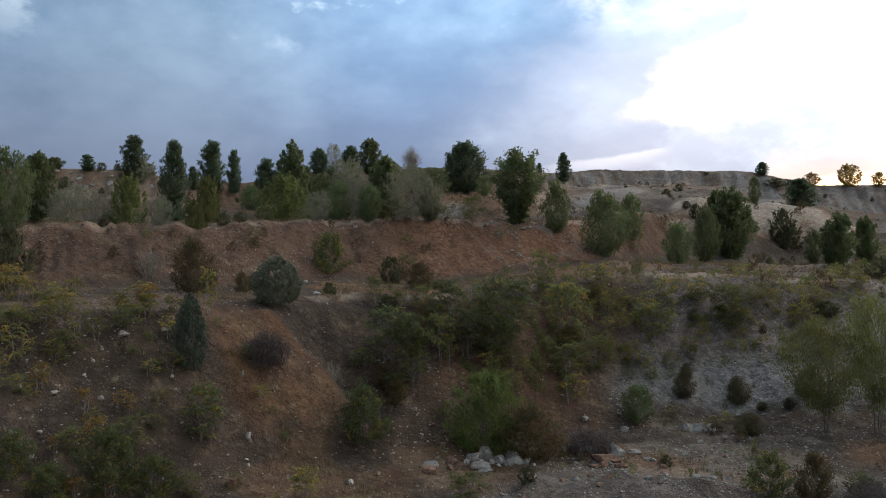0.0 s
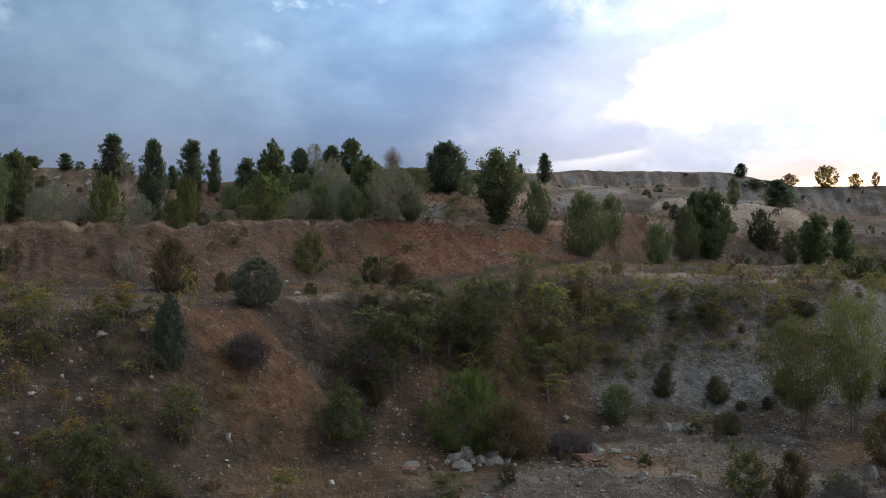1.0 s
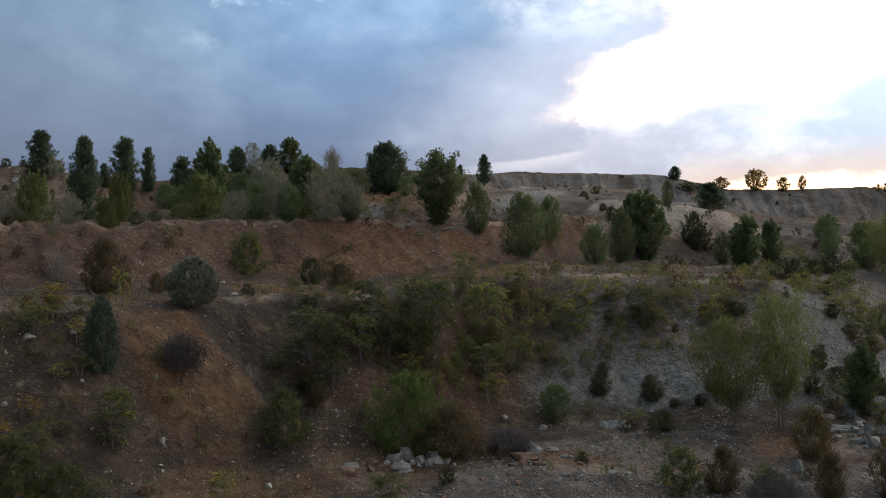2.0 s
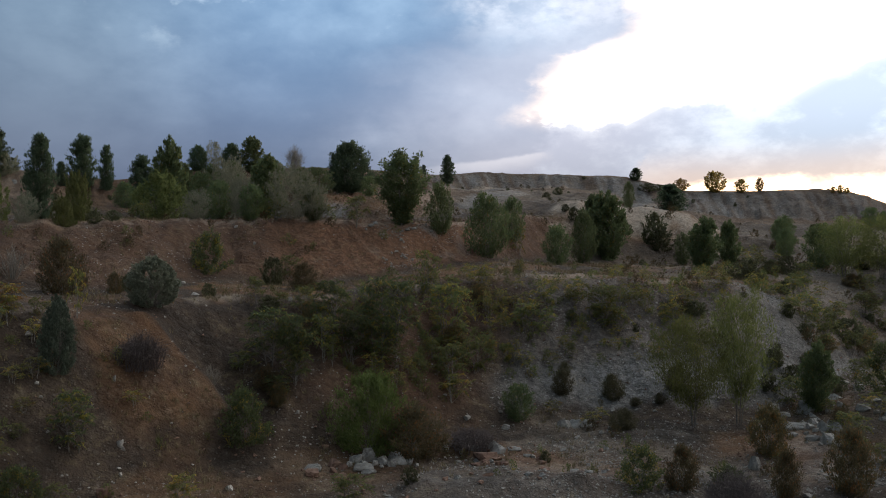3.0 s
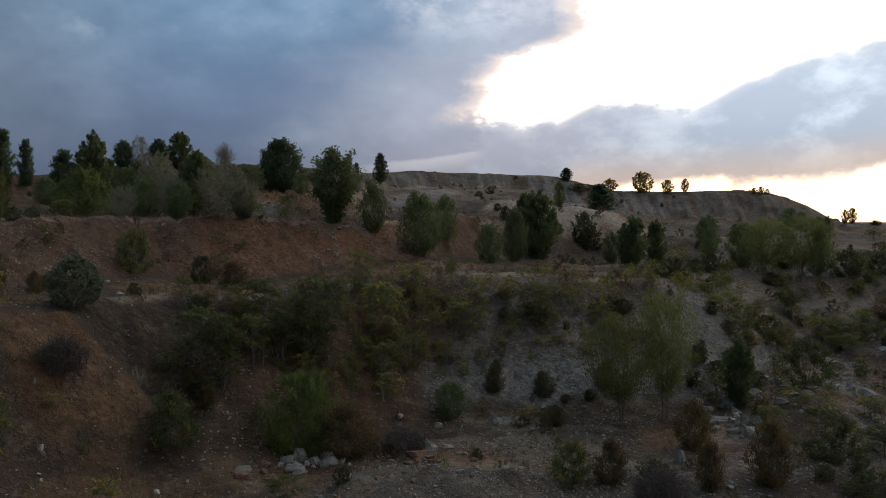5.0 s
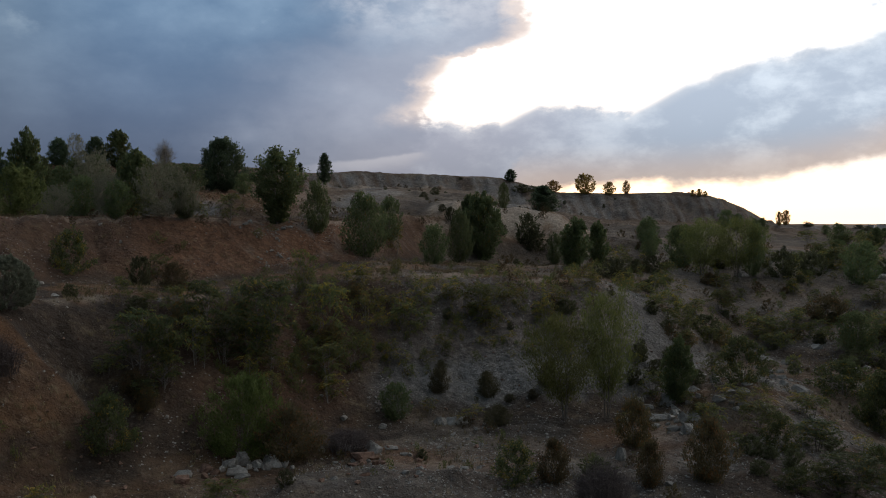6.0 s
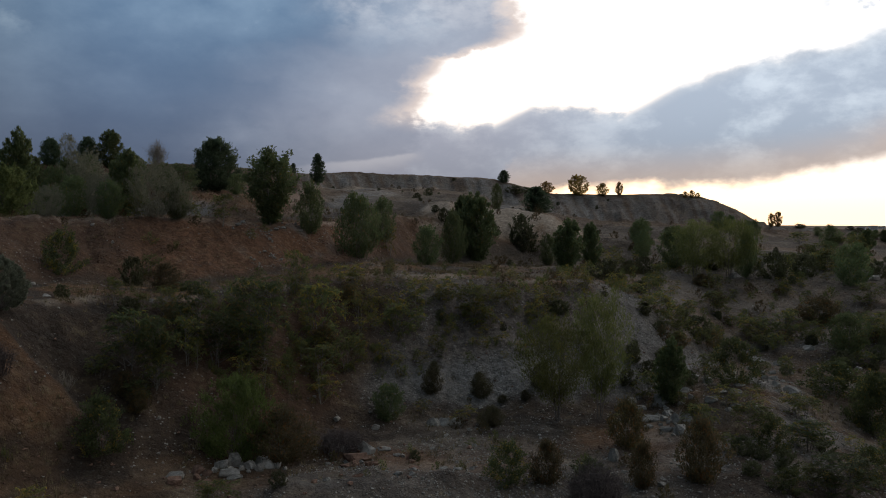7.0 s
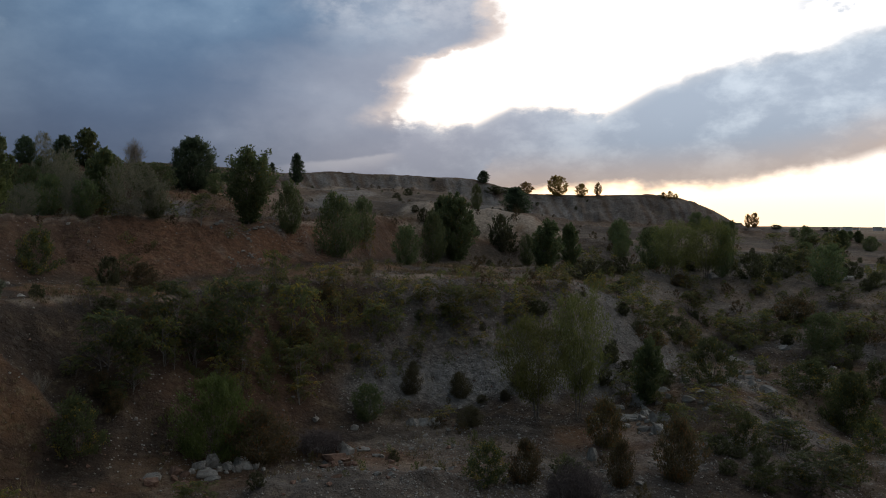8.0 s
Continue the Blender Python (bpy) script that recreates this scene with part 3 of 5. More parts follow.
    grey = np.maximum(grey, 0.5 * np.exp(-(((r - 45.5) / 3.0) ** 2)) * step(b, 4, 7) * (1 - step(b, 17, 21)) * np.clip(0.6 + 1.6 * n2, 0.1, 1))
    grey = np.maximum(grey, 0.6 * step(s, 5.6, 6.2) * (1 - step(s, 6.4, 6.9)) * step(bb, -12, -4) * (1 - step(bb, 0, 3)) * step(n, -0.1, 0.15))
    grey = np.maximum(grey, 0.8 * np.exp(-(((b - 0.3) / 1.0) ** 4) - ((r - 102) / 7) ** 4))
    for at in (11.0, 21.0):  # two bluish tips of waste stone under the upper ledge
        grey = np.maximum(grey, 0.75 * np.exp(-(((bb - at) / 1.5) ** 4)) * step(s, 6.1, 6.3) * (1 - step(band, 6.93, 6.99)))
    tan = np.maximum(0.9 * spur, 0.7 * np.exp(-(((b - 3.2) / 1.9) ** 4) - ((r - 101) / 6) ** 4) * np.clip(0.8 + n2, 0.3, 1))
    tan = np.maximum(tan, (0.45 + 0.35 * step(b, -14, -8)) * step(s, 2.85, 3.05) * (1 - step(s, 3.8, 4.0)) * step(n2 + n, -0.15, 0.2))
    tan = np.maximum(tan, 0.35 * step(s, 6.1, 6.6))
    tan = np.maximum(tan, 0.9 * step(s, 4.4, 4.7) * (1 - step(s, 5.6, 6.2)) * step(bb, 15, 17.5) * (1 - step(bb, 24, 28)))
    tan = np.maximum(tan, 0.4 * step(s, 1.2, 1.6) * (1 - step(s, 2.0, 2.1)) * step(n, -0.15, 0.1))
    tan = np.maximum(tan, 0.5 * step(s, 4.9, 5.05) * (1 - step(s, 5.2, 5.5)))
    return np.clip(np.stack([red, grey, tan], -1), 0, 1)


def pale_dust_haze(x, y, band, b, r):
    """Share of pale dusty spoil: the tipped banks, the upper faces and the trodden lips; far off, painted haze."""
    n, n2 = fbm(x / 8, y / 8, 4, 110), fbm(x / 2.5, y / 2.5, 3, 114)
    s, bb = band + 0.5 * n, b + 6 * n
    bank = b + 2.5 * n
    d = 0.97 * step(s, 4.55, 4.8) * (1 - step(s, 5.9, 6.3)) * step(bank, 15.2, 16.6) * (1 - step(bank, 25, 27)) * step(n2 + n, -0.4, -0.1)
    d = np.maximum(d, np.clip(1.4 * tips(b, r + 1.5) * (0.7 + 1.8 * n2), 0, 0.95))
    d = np.maximum(d, 0.36 * step(s, 5.9, 6.3) * (1 - 0.92 * step(band, 7.0, 7.1) * (1 - step(band, 7.85, 7.97))) * step(bb, 3, 8) * (1 - 0.6 * step(bb, 22, 28)) * np.clip(0.75 + 0.9 * n, 0.3, 1))
    for at in (11.0, 21.0):
        d = d * (1 - 0.8 * np.exp(-(((bb - at) / 1.5) ** 4)) * step(s, 6.1, 6.3))
    d = np.maximum(d, 0.8 * step(band, 6.93, 6.98) * (1 - step(band, 7.02, 7.07)) * step(bb, 4, 8) * (1 - step(bb, 22, 26)))
    d = np.maximum(d, 0.4 * step(s, 6.6, 7.2) * (1 - step(bb, -20, -14)))
    d = np.maximum(d, (0.22 + 0.24 * step(b, -14, -8)) * step(band, 2.95, 3.03) * (1 - step(band, 3.08, 3.22)) * step(n2, -0.1, 0.15))
    d = np.maximum(d, 0.28 * step(s, 3.1, 3.4) * (1 - step(s, 4.5, 5.0)) * step(bb, 15, 19) * np.clip(0.7 + 1.6 * n2, 0.2, 1))
    d = np.maximum(d, 0.26 * step(s, 4.2, 4.5) * (1 - step(s, 6.4, 7.0)) * step(bb, 24, 27) * np.clip(0.6 + 1.5 * n2, 0.1, 1))
    d = np.maximum(d, 0.35 * step(band, 4.93, 5.0) * (1 - step(band, 5.08, 5.2)) * step(n2, -0.15, 0.1))
    d = np.maximum(d, 0.22 * step(band, 1.2, 1.5) * (1 - step(band, 1.95, 2.05)) * step(n + n2, 0.0, 0.2) * step(b, -8, 4))
    d = np.maximum(d, 0.6 * step(r, 900, 2200) * (0.6 + n))  # haze over the far plain, put into the soil colour
    # the dust thins in streaks too, partly painted relief of the rills
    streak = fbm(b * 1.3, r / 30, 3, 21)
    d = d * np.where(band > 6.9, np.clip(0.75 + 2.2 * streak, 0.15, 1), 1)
    return np.clip(d * step(r, 25, 38), 0, 1)


def mesh_from(name, verts, faces, mat, smooth=False):
    """A mesh from arrays of vertices and of triangles or quads."""
    verts, faces = np.asarray(verts, np.float32), np.asarray(faces, np.int32)
    me = bpy.data.meshes.new(name)
    k = faces.shape[1]
    me.vertices.add(len(verts))
    me.vertices.foreach_set("co", verts.ravel())
    me.loops.add(faces.size)
    me.loops.foreach_set("vertex_index", faces.ravel())
    me.polygons.add(len(faces))
    me.polygons.foreach_set("loop_start", np.arange(0, faces.size, k, dtype=np.int32))
    me.polygons.foreach_set("use_smooth", np.full(len(faces), smooth))
    me.update(calc_edges=True)
    me.materials.append(mat)
    return me


def build_ground():
    bs = np.concatenate([np.arange(-180, -36, 4.0), np.arange(-34, 51, 0.19), np.arange(52, 180, 4.0)])
    rs = np.concatenate([np.linspace(1, 34, 10), np.arange(35, 70, 0.32), np.arange(70, 130, 0.5), np.arange(130, 215, 0.8), np.arange(215, 420, 8.0), np.geomspace(420, 4980, 50)])
    B, Rr = np.meshgrid(np.radians(bs), rs)
    x, y = (np.sin(B) * Rr).ravel(), (np.cos(B) * Rr).ravel()
    z, band, b, r = terrain(x, y)
    nb, nr = len(bs), len(rs)
    verts = np.concatenate([np.stack([x, y, z], 1), [[0, 0, -1.5]]])
    i, j = np.meshgrid(np.arange(nr - 1), np.arange(nb), indexing="ij")
    jn = (j + 1) % nb
    quads = np.stack([i * nb + j, (i + 1) * nb + j, (i + 1) * nb + jn, i * nb + jn], -1).reshape(-1, 4)[:, ::-1]
    hub = len(verts) - 1
    caps = np.array([(hub, hub, k, (k + 1) % nb) for k in range(nb)])
    tri = np.concatenate([quads[:, [0, 1, 2]], quads[:, [0, 2, 3]], caps[:, [0, 3, 2]]])
    me = mesh_from("ground", verts, tri, EARTH, True)
    col = me.color_attributes.new("soil", "FLOAT_COLOR", "POINT")
    s = np.ones((len(verts), 4), np.float32)
    s[:-1, :3] = soils(x, y, band, b, r)
    s[-1, :3] = 0
    col.data.foreach_set("color", s.ravel())
    dust = me.attributes.new("pale_dust_haze", "FLOAT", "POINT")
    dust.data.foreach_set("value", np.append(pale_dust_haze(x, y, band, b, r), 0).astype(np.float32))
    return tagged(new("ground", me), "benched spoil slope of red and grey earth", "ground", kind="structure")


ground = build_ground()
# ---- plants ----


def part(name, me, parent, label=""):
    ob = new(name, me)
    ob.parent = parent
    return tagged(ob, label)


def tubes(paths, sides=5):
    """Tapered tubes: each path is a list of (point, radius)."""
    verts, faces = [], []
    for path in paths:
        base = len(verts)
        for k, (p, rad) in enumerate(path):
            p = Vector(p)
            q = Vector(path[min(k + 1, len(path) - 1)][0]) - Vector(path[max(k - 1, 0)][0])
            q.normalize()
            u = q.cross(Vector((0.31, 0.9, 0.27))).normalized()
            v = q.cross(u)
            for s in range(sides):
                a = 2 * math.pi * s / sides
                verts.append(p + (u * math.cos(a) + v * math.sin(a)) * rad)
        for k in range(len(path) - 1):
            for s in range(sides):
                a, b = base + k * sides + s, base + k * sides + (s + 1) % sides
                faces.append((a, b, b + sides, a + sides))
    return np.array([tuple(v) for v in verts]), np.array(faces)


def leaves(centres, spread, per, size, lift, rng, slim=0.5, ways=None):
    """Pointed leaves in tufts round the centres. lift: how far they point up; ways: the way each tuft's twig grows."""
    n = len(centres) * per
    c = np.repeat(centres, per, 0) + np.clip(rng.normal(0, 1, (n, 3)), -1.5, 1.5) * np.repeat(spread, per)[:, None]
    d = rng.normal(0, 1, (n, 3))
    d /= np.linalg.norm(d, axis=1)[:, None]
    d[:, 2] += lift
    if ways is not None:
        d += 1.1 * np.repeat(ways, per, 0)
    d /= np.linalg.norm(d, axis=1)[:, None]
    o = np.cross(d, rng.normal(0, 1, (n, 3)))
    o /= np.linalg.norm(o, axis=1)[:, None]
    s = size * rng.uniform(0.6, 1.35, (n, 1))
    verts = np.stack([c + o * s * slim * 0.55 - d * s * 0.4, c + d * s * 0.7, c - o * s * slim * 0.55 - d * s * 0.4], 1).reshape(-1, 3)
    return verts, np.arange(n * 3).reshape(-1, 3)


PROFILES = {
    "column": [(0.02, 0.7), (0.12, 0.92), (0.3, 1.0), (0.55, 0.88), (0.78, 0.64), (0.92, 0.36), (1.0, 0.08)],
    "egg": [(0.08, 0.4), (0.25, 0.85), (0.5, 1.0), (0.75, 0.8), (0.92, 0.45), (1.0, 0.15)],
    "high": [(0.06, 0.2), (0.2, 0.28), (0.36, 0.6), (0.52, 0.96), (0.74, 1.0), (0.9, 0.8), (1.0, 0.4)],
    "ball": [(0.02, 0.62), (0.2, 0.92), (0.45, 1.0), (0.7, 0.88), (0.9, 0.52), (1.0, 0.15)],
    "fan": [(0.26, 0.16), (0.36, 0.5), (0.5, 0.86), (0.66, 1.0), (0.85, 0.82), (1.0, 0.35)],
    "spire": [(0.03, 0.55), (0.1, 0.85), (0.28, 1.0), (0.52, 0.96), (0.74, 0.76), (0.9, 0.44), (1.0, 0.1)],
    "heap": [(0.0, 0.95), (0.3, 1.0), (0.6, 0.8), (0.85, 0.5), (1.0, 0.15)],
}


def plant(name, label, category, leaf, tall, wide, shape, tufts, per, size, lift=0.5, spread=0.05, stems=1, limbs=14, bark=BARK, hollow=0.55, seed=0, slim=0.5, trunk=0.012, lobes=0.35, shoot=0.022, parts=("trunk", "crown")):
    """A tree or shrub: tapered stems and limbs, and a crown of leaf tufts with an uneven outline."""
    rng = np.random.default_rng(seed + 1000)
    prof = PROFILES[shape]
    us, rr = [p[0] for p in prof], [p[1] for p in prof]
    lean = rng.normal(0, 0.03, 2) * tall
    r0 = tall * trunk / math.sqrt(stems) * 1.2
    paths, axes = [], []
    for s in range(stems):
        ang, out = rng.uniform(0, 6.28), (0 if stems == 1 else wide * rng.uniform(0.1, 0.3))
        tip = np.array([math.cos(ang) * out + lean[0], math.sin(ang) * out + lean[1], tall * rng.uniform(0.75, 0.92)])
        foot = np.array([math.cos(ang) * out * 0.12, math.sin(ang) * out * 0.12, -0.25])
        mid = (foot + tip) / 2 + np.array([rng.normal(), rng.normal(), 0]) * tall * 0.02
        axes.append((foot, mid, tip))
        paths.append([(foot, r0), ((foot + mid) / 2, r0 * 0.8), (mid, r0 * 0.6), ((mid + tip) / 2, r0 * 0.4), (tip, r0 * 0.15)])
    c, sc, twigs, grow = [], [], [], []
    for k in range(limbs):
        u = us[0] + (1 - us[0]) * ((k + rng.random()) / limbs) ** 0.9
        a = k * 2.4 + rng.normal(0, 0.5)
        lobe = 1 + lobes * (rng.random() * 1.5 - 0.8)
        rad = np.interp(u, us, rr) * wide / 2 * lobe
        end = np.array([math.cos(a) * rad + lean[0] * u, math.sin(a) * rad + lean[1] * u, u * tall * rng.uniform(0.95, 1.03)])
        foot, mid, tip = axes[rng.integers(stems)]
        f = np.clip((end[2] - rad * (0.35 + 0.6 * lift)) / tip[2], 0.06, 0.95)
        start = foot + (mid - foot) * f * 2 if f < 0.5 else mid + (tip - mid) * (f * 2 - 1)
        bend = (start + end) / 2 + np.array([0, 0, -0.025 * tall * min(lift, 1)]) + rng.normal(0, 0.015 * tall, 3)
        twigs.append([(start, r0 * 0.36 * (1 - 0.5 * f)), (bend, r0 * 0.2), (end, r0 * 0.05)])
        for _ in range(max(1, tufts // limbs)):
            t = hollow + (1.06 - hollow) * rng.random() ** 0.8
            p = start + (bend - start) * t * 2 if t < 0.5 else bend + (end - bend) * (t * 2 - 1)
            c.append(p + rng.normal(0, 0.35 * spread * tall, 3))
            sc.append(1.0)
            grow.append((end - bend) / (np.linalg.norm(end - bend) + 1e-6))
        if lift >= 0.8:  # upright shoots past the limb's end
            way = np.array([math.cos(a) * 0.25, math.sin(a) * 0.25, 1.0]) + rng.normal(0, 0.12, 3)
            for j in range(1, 3 if shoot < 0.03 else 5):
                c.append(end + way * shoot * tall * j * rng.uniform(0.7, 1.3))
                sc.append(0.75 - 0.14 * j)
                grow.append(way / np.linalg.norm(way))
    c = np.array(c)
    root = tagged(new(name), label, category)
    stalks = []
    for path in paths:
        v, f = tubes([path], 5)
        stalks.append(part(parts[0], mesh_from(name + "_" + parts[0], v, f, bark, True), root))
    v, f = tubes(twigs, 3)
    part("branchwork", mesh_from(name + "_branchwork", v, f, bark, True), stalks[0])
    if per:
        v, f = leaves(c, np.array(sc) * spread * tall, per, size, lift, rng, slim, np.array(grow))
        v[:, 2] = np.maximum(v[:, 2], -0.1)
        part(parts[1], mesh_from(name + "_" + parts[1], v, f, LEAF[leaf]), root)
    return root


def twiggy(name, label, category, tall, wide, count, bark, leaf=None, seed=0, foot_wide=0.1):
    """A bare shrub: a fan of thin forking twigs, with few or no leaves."""
    rng = np.random.default_rng(seed + 5000)
    paths, tips = [], []
    for k in range(count):
        a, o, h = rng.uniform(0, 6.28), rng.random() ** 0.6, rng.uniform(0.6, 1.0)
        tip = Vector((math.cos(a) * o * wide / 2, math.sin(a) * o * wide / 2, tall * h * math.sqrt(max(0.08, 1 - 0.8 * o * o))))
        foot = Vector((math.cos(a) * foot_wide * wide * o + rng.normal(0, foot_wide * 0.2), math.sin(a) * foot_wide * wide * o + rng.normal(0, foot_wide * 0.2), -0.1))
        mid = foot.lerp(tip, 0.5) + Vector((rng.normal(), rng.normal(), 1.2)) * 0.05 * tall
        w = 0.006 * tall + 0.006
        paths.append([(foot, w), (mid, w * 0.7), (tip, w * 0.3)])
        for _ in range(4):
            t = rng.uniform(0.35, 0.9)
            p = foot.lerp(mid, t * 2) if t < 0.5 else mid.lerp(tip, t * 2 - 1)
            q = p + Vector((rng.normal() * 0.12 * wide, rng.normal() * 0.12 * wide, rng.uniform(0.03, 0.2) * tall))
            paths.append([(p, w * 0.6), (q, w * 0.25)])
            tips.append(q)
    root = tagged(new(name), label, category)
    v, f = tubes(paths, 3)
    part("twig_fan", mesh_from(name + "_branches", v, f, bark), root)
    if leaf:
        v, f = leaves(np.array([tuple(t) for t in tips]), np.full(len(tips), 0.06 * tall), 9, 0.19, 1.2, rng, 0.4)
        part("foliage", mesh_from(name + "_leaves", v, f, LEAF[leaf]), root)
    return root


def frond_leaves(tips, per, length, pairs, rng, droop=0.55):
    """Rosettes of long feathered leaves that arch out and down from the shoot tips, each with pairs of leaflets."""
    n = len(tips) * per
    c = np.repeat(tips, per, 0)
    a = np.tile(np.arange(per) * 6.283 / per, len(tips)) + rng.normal(0, 0.35, n) + np.repeat(rng.uniform(0, 6.28, len(tips)), per)
    size = length * rng.uniform(0.65, 1.2, n)
    rise, fall = rng.uniform(-0.15, 1.15, n), droop * rng.uniform(0.5, 1.8, n)
    twist = rng.normal(0, 0.55, n)
    out = np.stack([np.cos(a), np.sin(a), 0 * a], 1)
    side = np.stack([-np.sin(a) * np.cos(twist), np.cos(a) * np.cos(twist), np.sin(twist)], 1)
    up = np.array([0, 0, 1.0])
    verts = []
    for k in range(pairs):
        t = 0.2 + 0.8 * k / (pairs - 1)
        p = c + out * (size * t * 0.95)[:, None] + up * (size * (rise * t - fall * t * t))[:, None]
        for way in (-1, 1):
            w = size * 0.27 * (1 - 0.55 * abs(t - 0.5)) * rng.uniform(0.7, 1.2, n)
            tip = p + side * (way * w)[:, None] + out * (0.35 * w)[:, None] - up * (w * rng.uniform(0.1, 1.1, n))[:, None]
            half = out * (size * 0.55 / pairs)[:, None]
            verts.append(np.stack([p - half, p + half, tip], 1))
    v = np.concatenate(verts).reshape(-1, 3)
    return v, np.arange(len(v)).reshape(-1, 3)


def frond_tree(name, label, category, leaf, tall, wide, rosettes, per, length, pairs=6, stems=2, low=0.35, bark=None, seed=0, parts=("trunk", "crown"), trunk=0.009):
    """A thin tree or suckering shrub with bare forked stems and feathered leaves in rosettes at the shoot ends."""
    rng = np.random.default_rng(seed + 9000)
    root = tagged(new(name), label, category)
    r0 = tall * trunk + 0.012
    axes, stalks = [], []
    for s in range(stems):
        ang, spread_out = rng.uniform(0, 6.28), wide * rng.uniform(0.08, 0.3) * (stems > 1)
        foot = np.array([math.cos(ang), math.sin(ang), 0]) * spread_out * 0.35 + (0, 0, -0.2)
        tip = np.array([math.cos(ang) * spread_out, math.sin(ang) * spread_out, tall * rng.uniform(0.72, 0.9)])
        mid = (foot + tip) / 2 + rng.normal(0, 0.02 * tall, 3)
        axes.append((foot, mid, tip))
        v, f = tubes([[(foot, r0), (mid, r0 * 0.7), (tip, r0 * 0.3)]], 5)
        stalks.append(part(parts[0], mesh_from(name + "_" + parts[0], v, f, bark, True), root))
    tips, twigs = [], []
    for k in range(rosettes):
        u = low + (1 - low) * rng.random() ** 0.6
        a, o = k * 2.4 + rng.normal(0, 0.3), rng.random() ** 0.5
        rad = wide / 2 * o * math.sqrt(max(0.12, 1 - ((u - 0.62) / 0.48) ** 2)) * 0.85
        end = np.array([math.cos(a) * rad, math.sin(a) * rad, tall * (u - 0.10 * o * o + rng.normal(0, 0.03))])
        foot, mid, tip = axes[k % stems]
        f = np.clip((end[2] - 0.12 * tall - 0.4 * rad) / tip[2], 0.1, 0.95)
        start = foot + (mid - foot) * f * 2 if f < 0.5 else mid + (tip - mid) * (f * 2 - 1)
        twigs.append([(start, r0 * 0.4), ((start + end) / 2 - (0, 0, 0.03 * tall), r0 * 0.28), (end, r0 * 0.14)])
        tips.append(end)
    v, f = tubes(twigs, 3)
    part("branchwork", mesh_from(name + "_branchwork", v, f, bark, True), stalks[0])
    v, f = frond_leaves(np.array(tips), per, length, pairs, rng)
    v[:, 2] = np.maximum(v[:, 2], -0.05)
    part(parts[1], mesh_from(name + "_" + parts[1], v, f, LEAF[leaf]), root)
    return root


KINDS = {}


def kind(key, maker, *args, variants=3, **kw):
    KINDS[key] = [maker(*args, seed=17 * k + len(KINDS) * 101, **kw) for k in range(variants)]
    for ob in KINDS[key]:
        ob["tall"], ob["wide"] = (args[3], args[4]) if maker is twiggy else (args[4], args[5])


kind("poplar", plant, "poplar_tree", "dense dark green poplar with upright crown", "tree", "dark", 8.0, 3.2, "spire", 660, 15, 0.25, lift=0.7, spread=0.022, limbs=130, hollow=0.12, lobes=0.34, slim=0.45, shoot=0.026)
kind("poplar_green", plant, "poplar_tree", "green young poplar with upright crown", "tree", "green", 7.0, 3.0, "egg", 500, 15, 0.25, lift=0.8, spread=0.028, limbs=90, hollow=0.12, lobes=0.32, slim=0.45, shoot=0.028)
kind("broad", plant, "broadleaf_tree", "dark green broadleaf tree with rounded crown", "tree", "dark", 6.5, 5.6, "ball", 1000, 15, 0.25, lift=0.5, spread=0.034, stems=2, limbs=150, hollow=0.3, slim=0.55, lobes=0.14, variants=2)
kind("elm", plant, "elm_tree", "green broadleaf tree with pale forked trunk", "tree", "green", 7.0, 4.6, "high", 600, 16, 0.21, lift=0.3, spread=0.032, stems=2, limbs=85, bark=PALE_BARK, trunk=0.016, hollow=0.2, lobes=0.25, slim=0.7, variants=2)
kind("willow", plant, "willow_tree", "feathery light green willow with thin upright stems", "tree", "light", 6.0, 3.6, "fan", 500, 18, 0.125, lift=1.0, spread=0.046, stems=4, limbs=80, slim=0.38, hollow=0.45, trunk=0.012, lobes=0.5)
kind("willow_low", plant, "willow_tree", "bushy yellowish-green willow with upright shoots", "tree", "pale_green", 5.0, 3.4, "heap", 400, 15, 0.21, lift=1.1, spread=0.036, stems=5, limbs=70, slim=0.45, hollow=0.2, lobes=0.4, shoot=0.03)
kind("willow_green", plant, "willow_tree", "feathery mid-green willow with thin upright stems", "tree", "green", 6.5, 4.2, "egg", 380, 13, 0.23, lift=1.2, spread=0.045, stems=4, limbs=60, slim=0.45, hollow=0.25, trunk=0.01, lobes=0.35)
kind("bare", twiggy, "bare_shrub", "leafless pale grey shrub of thin twigs", "shrub", 5.0, 3.6, 34, GREY_TWIG)
kind("fan_tree", twiggy, "bare_tree", "leafless pale tree with a dense fan of twigs", "tree", 5.3, 4.4, 110, GREY_TWIG)
kind("grey_willow", plant, "willow_tree", "feathery grey-green willow thinning out in autumn", "tree", "grey", 5.0, 3.4, "egg", 300, 19, 0.125, lift=1.3, spread=0.042, stems=5, limbs=60, slim=0.35, hollow=0.15, bark=GREY_TWIG, trunk=0.008, lobes=0.35, shoot=0.03)
kind("sapling", frond_tree, "young_tree", "thin pale-stemmed young tree with feathered leaves", "tree", "mixed", 4.5, 3.8, 34, 8, 0.56, stems=2, low=0.3, bark=PALE_BARK, variants=4)
kind("dark_sapling", frond_tree, "young_tree", "leafy dark green young tree with layered feathered leaves", "tree", "shade", 4.8, 4.4, 72, 8, 0.52, stems=3, low=0.15, bark=BARK, variants=3)
kind("shrub", frond_tree, "shrub", "tangled green suckering shrub with some yellowing leaves", "shrub", "mixed", 2.6, 3.2, 32, 7, 0.46, pairs=5, stems=4, low=0.08, bark=BARK, parts=("stem", "foliage"), trunk=0.006, variants=4)
